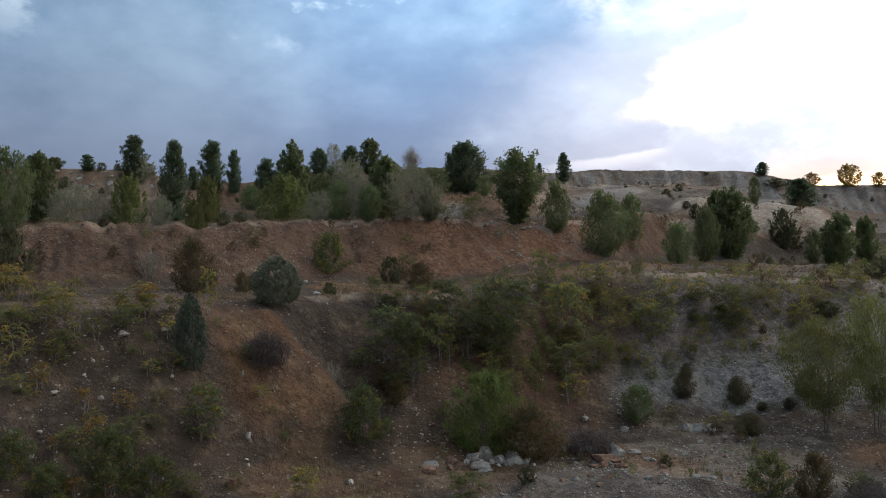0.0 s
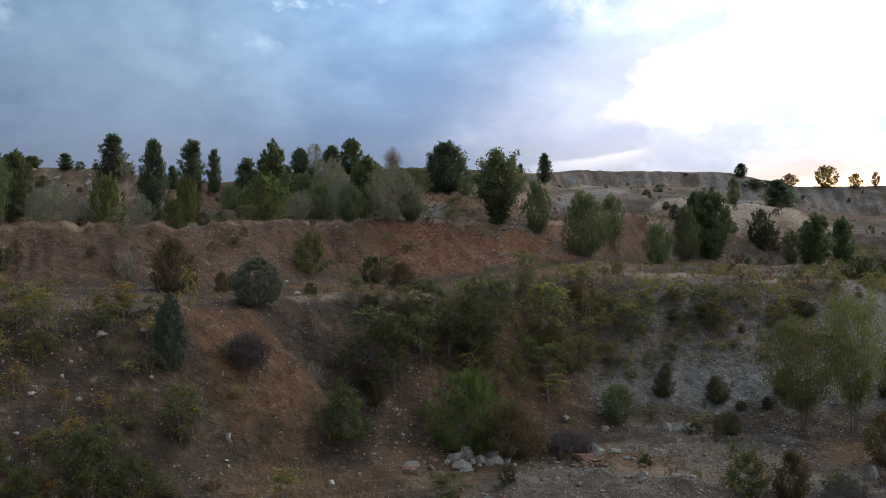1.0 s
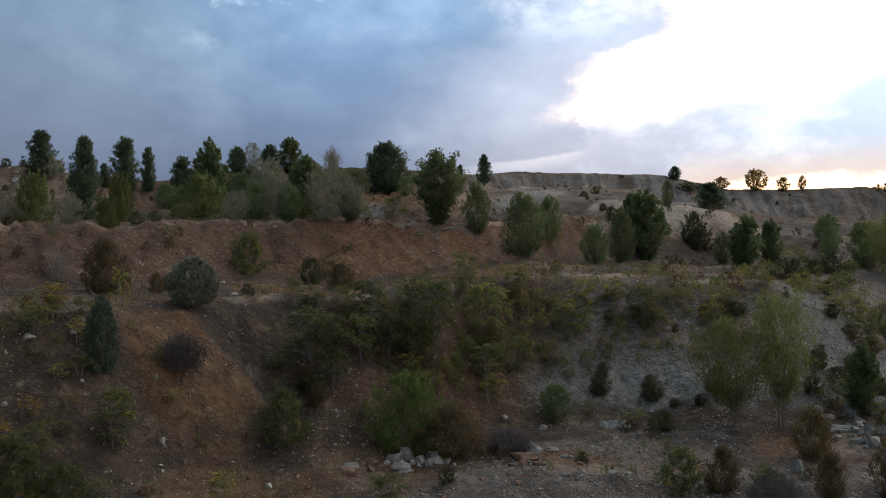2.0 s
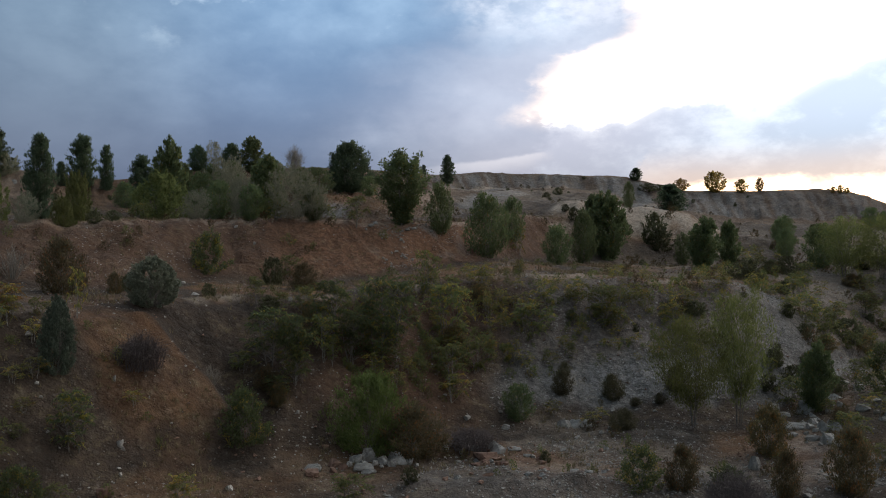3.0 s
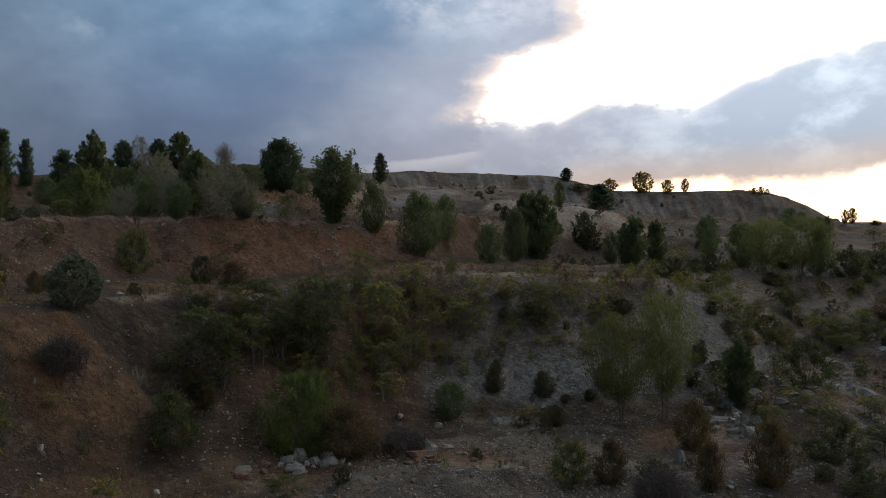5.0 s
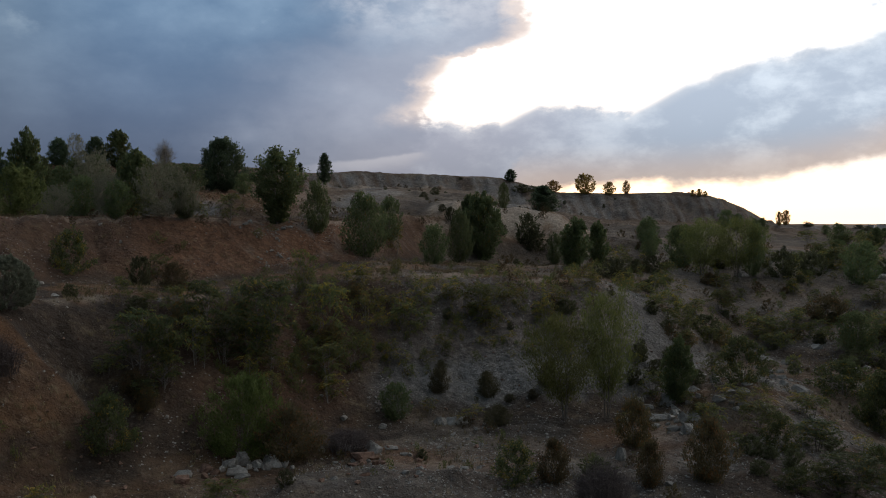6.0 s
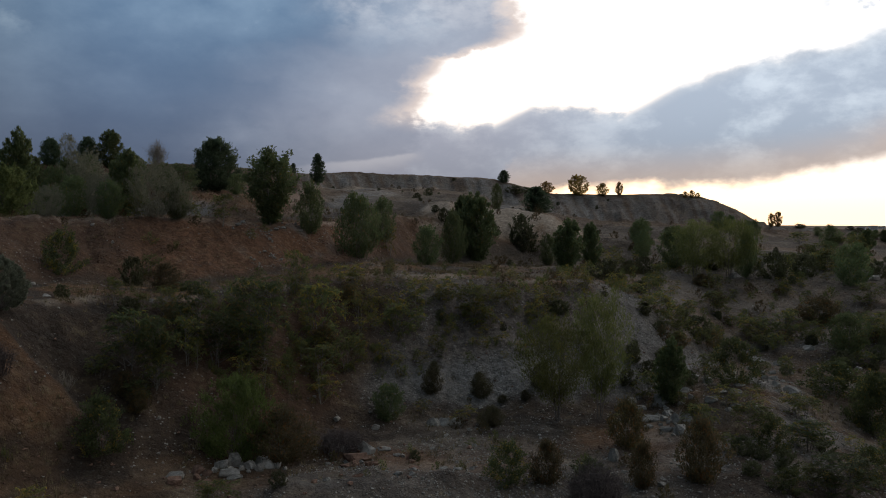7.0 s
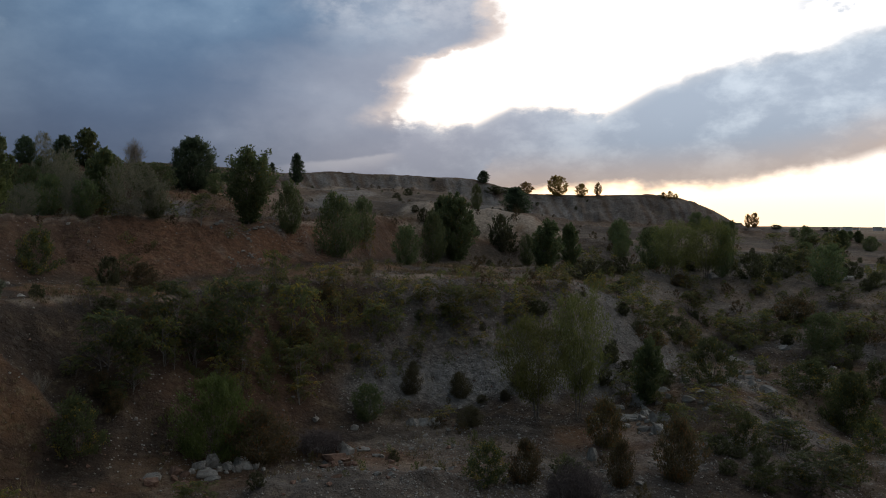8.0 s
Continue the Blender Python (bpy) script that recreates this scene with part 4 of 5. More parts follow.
kind("yellow", frond_tree, "autumn_shrub", "thin suckering shrub with yellowing feathered leaves", "shrub", "yellow", 2.2, 2.4, 17, 6, 0.40, pairs=5, stems=3, low=0.25, bark=PALE_BARK, parts=("stem", "foliage"), trunk=0.006, variants=4)
kind("orange", frond_tree, "autumn_shrub", "thin suckering shrub turned orange and yellow", "shrub", "orange", 1.6, 1.5, 13, 6, 0.34, pairs=5, stems=3, low=0.35, bark=PALE_BARK, parts=("stem", "foliage"), trunk=0.006, variants=3)
kind("fresh", plant, "willow_bush", "bright green bush with fine upright shoots", "bush", "fresh", 4.0, 4.4, "ball", 700, 18, 0.15, lift=0.75, spread=0.036, stems=6, limbs=110, slim=0.4, hollow=0.3, parts=("stem", "foliage"), variants=1, lobes=0.3, shoot=0.012)
kind("olive", plant, "silver_bush", "round grey-green silver-leaved bush", "bush", "olive", 3.2, 3.2, "ball", 1500, 18, 0.12, lift=0.5, spread=0.018, stems=3, limbs=250, hollow=0.62, lobes=0.08, slim=0.45, parts=("stem", "foliage"), variants=1)
kind("silver_column", plant, "silver_bush", "upright grey-green silver-leaved bush", "bush", "olive_dark", 4.2, 2.1, "column", 560, 24, 0.12, lift=0.8, spread=0.028, stems=2, limbs=80, hollow=0.4, lobes=0.2, slim=0.45, parts=("stem", "foliage"), variants=1)
kind("dark_bush", plant, "dark_bush", "low dense dark green bush", "bush", "bush", 1.6, 1.9, "ball", 225, 8, 0.145, lift=0.6, spread=0.042, stems=3, limbs=70, hollow=0.3, lobes=0.2, slim=0.6, parts=("stem", "foliage"))
kind("dome_bush", plant, "dark_bush", "dense brown-green domed bush on grey rubble", "bush", "dome", 1.7, 1.8, "ball", 420, 22, 0.075, lift=0.7, spread=0.062, stems=4, limbs=90, hollow=0.1, lobes=0.16, slim=0.5, parts=("stem", "foliage"), variants=2)
kind("rust", plant, "brown_bush", "dense olive-brown bush with rusty tips", "bush", "rust", 3.0, 3.0, "ball", 460, 16, 0.116, lift=0.7, spread=0.05, stems=4, limbs=90, hollow=0.3, lobes=0.4, slim=0.6, parts=("stem", "foliage"))
kind("brush", twiggy, "dead_brush", "leafless purple-brown thicket of dry twigs", "shrub", 1.8, 2.6, 260, TWIG, foot_wide=0.38)
kind("airy", plant, "ridge_tree", "small airy tree with sparse turning leaves", "tree", "airy", 4.5, 3.0, "egg", 400, 14, 0.16, lift=0.9, spread=0.03, stems=2, limbs=60, hollow=0.08, lobes=0.2, slim=0.6)
kind("dark_shrub", plant, "shrub", "tangled dark green shrub with a few yellow leaves", "shrub", "shade", 2.8, 3.4, "heap", 215, 25, 0.112, lift=0.3, spread=0.05, stems=4, limbs=50, hollow=0.3, lobes=0.5, slim=0.7, parts=("stem", "foliage"))
kind("weed", plant, "weed_clump", "small straggly green weed clump", "weed", "mixed", 0.9, 1.1, "heap", 36, 9, 0.11, lift=0.6, spread=0.10, stems=3, limbs=14, hollow=0.2, lobes=0.6, slim=0.5, parts=("stem", "foliage"))
kind("dry_weed", plant, "weed_clump", "small dry brown weed clump", "weed", "rust", 0.8, 1.0, "heap", 36, 9, 0.10, lift=0.8, spread=0.10, stems=4, limbs=14, hollow=0.2, lobes=0.6, slim=0.4, parts=("stem", "foliage"))
for tries in KINDS.values():
    for ob in tries:
        ob["spare"] = 1


def place(rows, key, group):
    """rows: x, y, height and width of each plant."""
    rng = random.Random(len(rows) * 7 + len(key))
    for k, (x, y, tall, wide) in enumerate(rows):
        ob = KINDS[key][k % len(KINDS[key])]
        sxy, sz = wide / ob["wide"], tall / ob["tall"]
        m = Matrix.Translation((x, y, ground_z(x, y) - 0.06)) @ Matrix.Rotation(rng.uniform(0, 6.28), 4, "Z") @ Matrix.Diagonal((sxy, sxy, sz, 1))
        if ob.get("spare"):
            ob.matrix_basis = m
            del ob["spare"]
        else:
            ob = copy_thing(ob, m @ Matrix.Diagonal([1 / s for s in ob.scale] + [1]))
        tagged(ob, group=group)


def sow(count, key, group, band, bearing, tall, seed, wide=1.1):
    """Self-sown plants: so many between two break lines and two bearings, more of them where the ground noise is high."""
    rng = np.random.default_rng(seed)
    rows = []
    while len(rows) < count:
        b, s = rng.uniform(*bearing), rng.uniform(*band)
        k = int(s)
        r0, r1 = (np.interp(b, TABLE, LINES[i][0]) for i in (k, k + 1))
        r = r0 + (s - k) * (r1 - r0)
        x, y = math.sin(radians(b)) * r, math.cos(radians(b)) * r
        if fbm(np.array([x / 6]), np.array([y / 6]), 3, seed)[0] + rng.uniform(-0.15, 0.15) < 0:
            continue
        h = tall * rng.uniform(0.55, 1.35)
        rows.append((x, y, h, h * wide * rng.uniform(0.75, 1.3)))
    place(rows, key, group)


def cover(count, key, name, label, band, bearing, tall, seed):
    """Low growth that nobody could count, sown in the same way and joined into one sheet of stuff."""
    rng = np.random.default_rng(seed)
    src = next(o for o in KINDS[key][0].children_recursive if o.name.startswith("foliage")).data
    v0 = np.empty(len(src.vertices) * 3, np.float32)
    src.vertices.foreach_get("co", v0)
    v0, verts = v0.reshape(-1, 3), []
    while len(verts) < count:
        b, s = rng.uniform(*bearing), rng.uniform(*band)
        k = int(s)
        r0, r1 = (np.interp(b, TABLE, LINES[i][0]) for i in (k, k + 1))
        r = r0 + (s - k) * (r1 - r0)
        x, y = math.sin(radians(b)) * r, math.cos(radians(b)) * r
        if fbm(np.array([x / 6]), np.array([y / 6]), 3, seed)[0] + rng.uniform(-0.15, 0.15) < 0:
            continue
        a, g = rng.uniform(0, 6.28), tall * rng.uniform(0.55, 1.35) / KINDS[key][0]["tall"]
        turn = np.array([(math.cos(a), math.sin(a), 0), (-math.sin(a), math.cos(a), 0), (0, 0, 1)])
        verts.append(v0 @ turn * g + (x, y, ground_z(x, y) - 0.05))
    v = np.concatenate(verts)
    tagged(new(name, mesh_from(name, v, np.arange(len(v)).reshape(-1, 3), src.materials[0])), label, "weeds", kind="stuff")


# ---- planting: x, y, height and width ----
place([(-36.2, 69.6, 6.51, 3.88), (-15.2, 107.2, 5.76, 3.27), (-1.4, 116.7, 3.66, 4.64), (-1.4, 88.3, 3.14, 2.34), (5.8, 116.3, 2.83, 2.16), (12.6, 92.8, 5.57, 3.08), (17.6, 91.3, 6.82, 4.73), (22.6, 100.2, 5.38, 2.79), (27.8, 98.8, 4.69, 3.41), (33.2, 105.5, 6.63, 3.22), (49.1, 131.7, 4.31, 1.75), (50.3, 113.2, 4.43, 2.41), (62.8, 99.2, 5.45, 4.66), (68, 91.1, 6.57, 2.41), (13.2, 57.1, 2.53, 2.21), (-28.5, 124.5, 3.64, 3.3), (-11.4, 91.6, 4.09, 3.04), (-7.7, 88.6, 3.64, 2.7), (-3.4, 117.7, 3.69, 3.59), (60.3, 65.3, 3.92, 3.73), (127, 125.6, 2.77, 3.17), (76.4, 81.9, 4.97, 4.46)], "willow_green", "willows")
place([(-37.9, 78, 6.3, 2.85), (-21.2, 116.4, 9.25, 3.9), (-13.1, 156, 6.73, 3.99), (-6.6, 93.3, 6.63, 3.41), (-19.6, 121.4, 6.09, 3.11), (39.3, 113.6, 9.28, 5.4), (38.2, 117.4, 6.31, 2.43), (47.3, 100.4, 6.1, 3.8), (52.5, 103.6, 5.78, 2.4), (114, 119.5, 3.8, 2.7), (32.9, 52.7, 4.54, 2.06), (-14.4, 130.4, 4.81, 3.17), (-7.4, 123.5, 4.9, 3.46), (-18.1, 138.8, 4.35, 3.04), (-63, 135.7, 1.89, 2.97), (134.3, 138.4, 1.81, 1.48), (131.8, 133.3, 2.34, 1.74)], "poplar_green", "poplars on the benches")
place([(-58.3, 137.6, 2.68, 2.29), (-51.4, 138.8, 7.25, 4.29), (-28.9, 89.3, 8.72, 2.87), (-39.6, 143.4, 8.69, 4.44), (-40.7, 137.3, 3.82, 1.96), (-35.5, 142.6, 7.35, 2.38), (-27.9, 131.7, 7.61, 4.08), (24.7, 170, 5.92, 2.83), (21, 180.4, 2.13, 1.29), (70.5, 184.8, 2.96, 2.75), (-66.3, 134.1, 2.24, 1.75), (56.5, 131.2, 4.75, 4.52)], "poplar", "poplars on the benches")
place([(-58.9, 130.5, 2, 2.52), (-18.7, 77, 0.97, 1.38), (36.1, 119.5, 2.08, 1.78), (48.8, 120, 4.69, 4.11), (49.2, 118.1, 3.3, 3.69), (71.8, 180.9, 1.89, 4.57), (75.8, 181.8, 2.03, 4.6), (55.4, 94.6, 2.31, 2.54), (43, 81.4, 2.27, 3.5), (52.7, 94.1, 1.62, 2.36), (70.9, 89.3, 3.26, 4.11), (74.7, 88.2, 2.96, 3.64), (81.5, 83.3, 2.16, 2.62), (79.1, 126.7, 2.31, 3.22), (-15, 65.6, 1.24, 1.08), (-8.9, 65, 0.95, 1.16), (-4.8, 74.6, 2.45, 2), (-4.4, 63.9, 1.3, 1.62)], "dark_bush", "dark bushes")
place([(21.3, 42.1, 1.39, 2.41), (4.4, 45.3, 0.92, 1.02), (12.9, 48.6, 0.72, 0.73), (-30, 57.3, 4.41, 3.42), (32.7, 39.9, 1.24, 1.5), (36.5, 55.8, 1.12, 1.63), (33.7, 59.5, 1.31, 1.7), (34.6, 58.1, 1.29, 1.96), (-20.1, 76.4, 1.12, 1.48), (-64.4, 134.8, 1.5, 2.4), (-56.2, 138.2, 1.35, 1.64), (-54.2, 140.1, 1.17, 1.67), (-49.4, 141.2, 2.16, 2.52), (47.7, 71.2, 2.29, 3.06), (56.7, 72.1, 1.32, 2.17), (57.2, 62.5, 1.6, 2.29), (30.3, 39.8, 0.82, 1.2), (30.3, 65.8, 1.15, 1.96), (131.2, 156.5, 0.93, 2.54), (141, 152.4, 0.92, 1.97), (137.2, 145.8, 1.01, 2.43), (32.4, 41.7, 0.76, 1.33), (38.8, 43.8, 0.93, 1.59), (31.8, 42.6, 1.13, 1.51)], "dark_bush", "dark bushes")
place([(-28.7, 75.8, 3.96, 2.93), (-22.5, 80.4, 4.15, 2.51), (-17.7, 93.5, 4.76, 5.43), (-22.4, 75.5, 2.32, 1.91)], "willow_low", "willows")
place([(-34.9, 76.5, 2.93, 3.42), (-30.5, 74, 2.63, 2.48), (-20.1, 156.5, 5.01, 3.26), (-12.6, 107.2, 7.25, 5.58), (-3.5, 87.9, 5.27, 4.9), (-8.8, 90.4, 4.03, 3.09), (-12.6, 83.3, 2.67, 2.73), (-25, 74.1, 2.38, 2.21), (-49.9, 114.6, 3.35, 4.26), (-63, 128.8, 2.24, 3.83), (-50, 138.9, 3.58, 4.13), (-1.2, 88.2, 3.6, 2.6)], "grey_willow", "grey willows")
place([(-6.1, 165.1, 5.28, 4.4), (-26.7, 139.3, 5.82, 3.73)], "fan_tree", "bare trees")
place([(-22.7, 64.3, 2.79, 2.88), (-7.4, 54.9, 1.54, 1.23), (27.2, 171.5, 2.2, 2.4)], "bare", "bare shrubs")
place([(-22.8, 155.5, 4.44, 3.39), (-17, 156.5, 5.23, 3.62), (3.3, 123.9, 7.33, 6.52)], "broad", "broadleaf trees on the benches")
place([(8.3, 93.3, 8.26, 6.06)], "elm", "broadleaf trees on the benches")
place([(3.1, 88.7, 3.47, 3.17), (9, 59.4, 3.21, 3.11), (22.5, 65.9, 3.46, 3.44), (-16.1, 42.2, 1.93, 2.22), (-0.3, 59.1, 3.52, 2.65), (-2.2, 56.3, 3.16, 2.36)], "sapling", "young trees on the slope")
place([(22.9, 98.5, 3.44, 2.2), (-14.9, 52.6, 3.17, 1.26), (8.7, 57.9, 2.28, 3.04), (10.8, 67.4, 2.31, 2.01), (13, 66.5, 2.65, 1.99), (14.3, 68.2, 2.29, 1.94), (16.4, 67.4, 2.64, 1.91), (12.3, 63, 1.9, 1.7), (14.2, 62.5, 2.19, 1.68), (21.6, 67.1, 2.82, 3.01), (23.1, 65.1, 2.73, 2.92), (25.9, 66.5, 2, 2.24), (28.1, 65.4, 2.29, 2.2), (-7.4, 42.9, 1.78, 1.74), (-25, 48.7, 2.55, 2.4), (-22.6, 47.1, 1.58, 1.58), (-20.9, 47.4, 1.86, 1.59), (-19.4, 50.2, 1.37, 1.27), (-18, 50.3, 1.58, 1.28), (35.3, 49.5, 1.62, 2.59), (36.6, 48.3, 1.39, 2.55), (40.3, 48.7, 1.43, 2.18), (-18.2, 42.5, 0.95, 1.27), (-15.6, 45.4, 0.96, 1.22)], "yellow", "autumn shrubs")
place([(-21.2, 43.4, 1.37, 1.3), (18.3, 68.6, 2.4, 2.56), (20.7, 68.7, 1.92, 2.26), (25.3, 67.3, 2.12, 3.02), (29.3, 67.1, 1.64, 2.5), (13.2, 70.8, 1.98, 2.64), (130.9, 157, 1.06, 1.98), (42.1, 44.9, 1.16, 1.65)], "yellow", "autumn shrubs")
place([(-27.4, 52.4, 2.18, 2.13), (-25.7, 51.0, 1.77, 1.39), (-18.8, 43.1, 1.35, 1.17), (-17.6, 41.7, 1.6, 1.28), (-17.0, 44.1, 1.38, 1.2), (-19.0, 40.0, 1.11, 0.82), (-18.1, 50.8, 2.11, 1.72), (-21.1, 43.0, 1.79, 1.0), (-16.2, 39.3, 1.23, 1.34), (-17.4, 38.5, 1.21, 1.05)], "orange", "autumn shrubs")
place([(-18.6, 50.3, 2.09, 2.39), (-19.7, 49.9, 1.73, 1.69), (-16.5, 49.7, 1.55, 1.35), (-19.9, 47.5, 1.65, 1.45), (-23.0, 44.7, 2.01, 1.82), (-11.0, 49.1, 1.02, 1.34), (-7.4, 43.0, 1.56, 1.76), (-21.2, 45.3, 1.57, 1.23)], "yellow", "autumn shrubs")
place([(81.1, 183.5, 2.68, 3.55), (88.2, 180.8, 4.78, 4.84), (93.2, 178.5, 2.98, 2.92), (97.5, 178.3, 2.92, 1.93), (109.4, 168.8, 1.4, 1.3), (110.6, 168.1, 1.75, 1.5), (111.8, 167.5, 1.2, 1.2), (120.6, 153, 2.93, 1.5), (126.9, 158.7, 3.32, 1.98)], "airy", "trees on the ridge")
place([(79.7, 89.4, 3.19, 4.86), (91.5, 97.6, 3.93, 3.93), (74.6, 97.4, 2.4, 3.42), (-3.5, 78.3, 2.19, 2.57), (8.2, 69.3, 3.88, 2.79), (9.3, 64.2, 4.14, 4.8), (16.3, 65.1, 3.05, 4.48), (11.1, 61.3, 3.09, 2.94), (1.1, 43.9, 1.76, 2.77), (-21.1, 45.7, 1.76, 2.39), (-23.7, 46, 1.77, 2.27), (-5, 87.9, 2.39, 3.27), (-18.8, 88.7, 1.86, 2.64), (0.1, 88.9, 1.8, 2.38), (34.7, 45.2, 2.06, 3.6), (41.8, 68.7, 2.45, 3.49), (43.8, 68.5, 2.74, 3.51), (41.3, 71.6, 1.69, 2.64), (56.7, 80.9, 2.95, 4.2), (57.1, 75.4, 2.48, 3.98), (60.8, 74.6, 2.49, 3.32), (31.6, 46.7, 1.89, 2.83), (40.5, 47.9, 1.82, 3.02), (65.7, 67.4, 2.92, 4.37)], "shrub", "shrubs on the slope")
place([(72.7, 75.5, 2.61, 4.18), (31.3, 43.3, 1.24, 1.89), (32.8, 37.8, 1.61, 2.06), (-13, 41.3, 1.31, 1.86), (-5.8, 57.6, 1.41, 2.59), (112.3, 124.1, 2.13, 5.02), (110.4, 132.4, 2.24, 4.78), (93.5, 108.2, 2.3, 4.92)], "shrub", "shrubs on the slope")
place([(17.2, 60.1, 1.73, 1.71), (20.9, 59.2, 1.79, 1.77), (19.9, 54.5, 1.34, 2.04), (25.1, 58, 1.83, 1.48), (22.1, 57.9, 0.57, 0.96), (23.7, 57.2, 0.72, 0.86)], "dome_bush", "domed bushes")
place([(-11.8, 58.8, 3.29, 3.33)], "olive", "silver bushes")
place([(-18.4, 61.5, 3.95, 3.25), (-15.5, 64, 1.66, 1.07), (-2, 70.7, 2.27, 2.55), (18.8, 42.4, 2.51, 1.82), (26.1, 46.5, 3.18, 2.09), (26.9, 39.7, 3.61, 2.5), (23.5, 40.2, 2.55, 1.59), (65.2, 74.7, 2.97, 4.08), (5.2, 51.1, 3.4, 4.0)], "rust", "brown bushes")
place([(-14.9, 48.4, 4.07, 1.73)], "silver_column", "silver bushes")
place([(-11.1, 51.5, 2.35, 3.08), (9, 51.9, 1.5, 3.66), (20.4, 39.5, 2.31, 3.03)], "brush", "dry brush")
place([(-13.1, 45, 3.1, 2.6), (-3.9, 58, 4.06, 3.99), (-2.1, 56.6, 4.68, 3.13), (0.1, 61.4, 4.73, 4.13), (4.5, 61.6, 5.91, 5.16), (1.7, 60.1, 3.58, 3.78), (3.8, 60.1, 3.58, 2.97), (34.3, 37.3, 2.8, 4.26), (36.9, 43.1, 2.01, 3.5), (-3.4, 55.6, 1.36, 2.5)], "dark_sapling", "young trees on the slope")
place([(-5, 51, 3.2, 3.7), (-16.1, 39.8, 3.1, 3.6), (-14.5, 40.8, 2.0, 2.5), (-10.3, 75.7, 3.7, 3.5), (16.8, 42.9, 2.36, 2.71), (38.9, 53.3, 3.45, 3.92), (50.1, 55.4, 2.94, 5.66), (48.1, 49.7, 3.54, 3.04), (48.7, 49.8, 4.34, 4.17), (-18.5, 38, 1.66, 2.57), (-20.3, 38.6, 1.9, 2.32), (39.5, 40.8, 2.13, 3.03), (30.9, 37.4, 1.26, 2.35), (45.7, 44.7, 2.39, 2.55), (53.4, 54.9, 1.93, 3.09), (55.6, 53.9, 2.88, 3.08), (83.7, 97.4, 2.65, 3.89), (79.9, 78.1, 1.8, 3.25), (75.6, 93.3, 2.19, 3.01), (33.9, 42.7, 2.23, 2.22), (80.5, 90.9, 2.72, 3.33)], "dark_shrub", "shrubs on the slope")
place([(2.3, 52.2, 5.03, 4.75)], "fresh", "willow bushes")
place([(24.5, 53.4, 7.2, 4.3), (27.8, 53.5, 8.9, 3.5), (62.0, 93.3, 7.0, 5.4), (65.7, 91.4, 7.4, 5.6)], "willow", "willows")

place([(14.9, 62.2, 1.4, 1.7), (17.1, 62.2, 1.2, 1.5), (18.4, 55.6, 1.3, 2.2), (15.9, 57.9, 1.3, 1.5), (28.0, 64.7, 2.0, 2.6)], "yellow", "autumn shrubs")
place([(22.8, 65.8, 2.0, 3.6), (18.7, 62.6, 1.5, 1.1)], "shrub", "shrubs on the slope")
place([(17.8, 61.4, 1.0, 1.0)], "dome_bush", "domed bushes")

# self-sown growth between the larger plants
sow(12, "shrub", "shrubs on the slope", (2.3, 3.1), (3, 20), 1.2, 11)
sow(30, "yellow", "autumn shrubs", (2.3, 3.1), (5, 26), 0.95, 12)
sow(12, "sapling", "young trees on the slope", (2.4, 3.0), (-6, 18), 2.2, 13, 0.8)
sow(10, "rust", "brown bushes", (2.2, 3.0), (-8, 12), 1.3, 14)
sow(14, "yellow", "autumn shrubs", (2.2, 3.1), (-29, -17), 1.3, 15)
sow(8, "shrub", "shrubs on the slope", (2.1, 3.0), (-29, -17), 1.3, 16)
sow(34, "shrub", "shrubs on the slope", (1.6, 4.6), (29, 46), 1.7, 17)
sow(40, "dark_bush", "dark bushes", (1.5, 5.0), (29, 47), 1.1, 18)
sow(12, "yellow", "autumn shrubs", (1.6, 4.2), (28, 46), 1.2, 19)
sow(10, "rust", "brown bushes", (1.5, 4.0), (28, 46), 1.5, 20)
sow(16, "willow_green", "willows", (4.0, 6.6), (30, 47), 3.0, 21, 0.8)
sow(4, "dark_bush", "dark bushes", (2.5, 3.0), (10, 28), 0.8, 22)
sow(22, "yellow", "autumn shrubs", (2.72, 3.12), (4, 27), 1.2, 33)
sow(22, "yellow", "autumn shrubs", (2.35, 2.9), (7, 22), 1.1, 34)
sow(14, "dark_bush", "dark bushes", (3.8, 6.5), (14, 28), 1.2, 23)
sow(16, "dark_bush", "dark bushes", (6.2, 8.2), (-30, 34), 0.8, 24)
sow(60, "weed", "weeds", (1.3, 3.2), (-29, 46), 0.7, 25)
sow(90, "weed", "weeds", (2.2, 3.1), (1, 17), 0.85, 41)
sow(16, "yellow", "autumn shrubs", (2.3, 3.05), (2, 15), 1.2, 42)
sow(40, "weed", "weeds", (2.9, 4.1), (12, 36), 0.7, 43)
cover(200, "weed", "slope_weeds", "low yellow-green growth among grey rubble", (2.34, 3.06), (6, 27), 0.6, 48)
cover(110, "weed", "green_weeds", "straggly green weeds on the far benches", (2.9, 4.6), (24, 47), 1.2, 44)
cover(130, "dry_weed", "dry_weeds", "dry brown weeds on the far benches", (2.6, 5.4), (20, 47), 1.0, 45)
sow(30, "shrub", "shrubs on the slope", (2.9, 4.5), (27, 47), 1.9, 46)
sow(30, "yellow", "autumn shrubs", (2.9, 4.4), (26, 47), 1.5, 47)
sow(60, "dry_weed", "weeds", (1.2, 3.3), (-29, 46), 0.6, 26)
cover(120, "dry_weed", "bank_weeds", "sparse dry weeds on the upper banks", (4.0, 7.05), (-29, 34), 0.7, 27)
sow(24, "weed", "weeds", (3.0, 5.0), (-29, 20), 0.8, 28)
sow(20, "dark_bush", "dark bushes", (6.2, 8.0), (-30, -8), 0.7, 31)
for tries in KINDS.values():
    for ob in tries:
        if ob.get("spare"):
            for piece in ob.children_recursive:
                bpy.data.objects.remove(piece)
            bpy.data.objects.remove(ob)


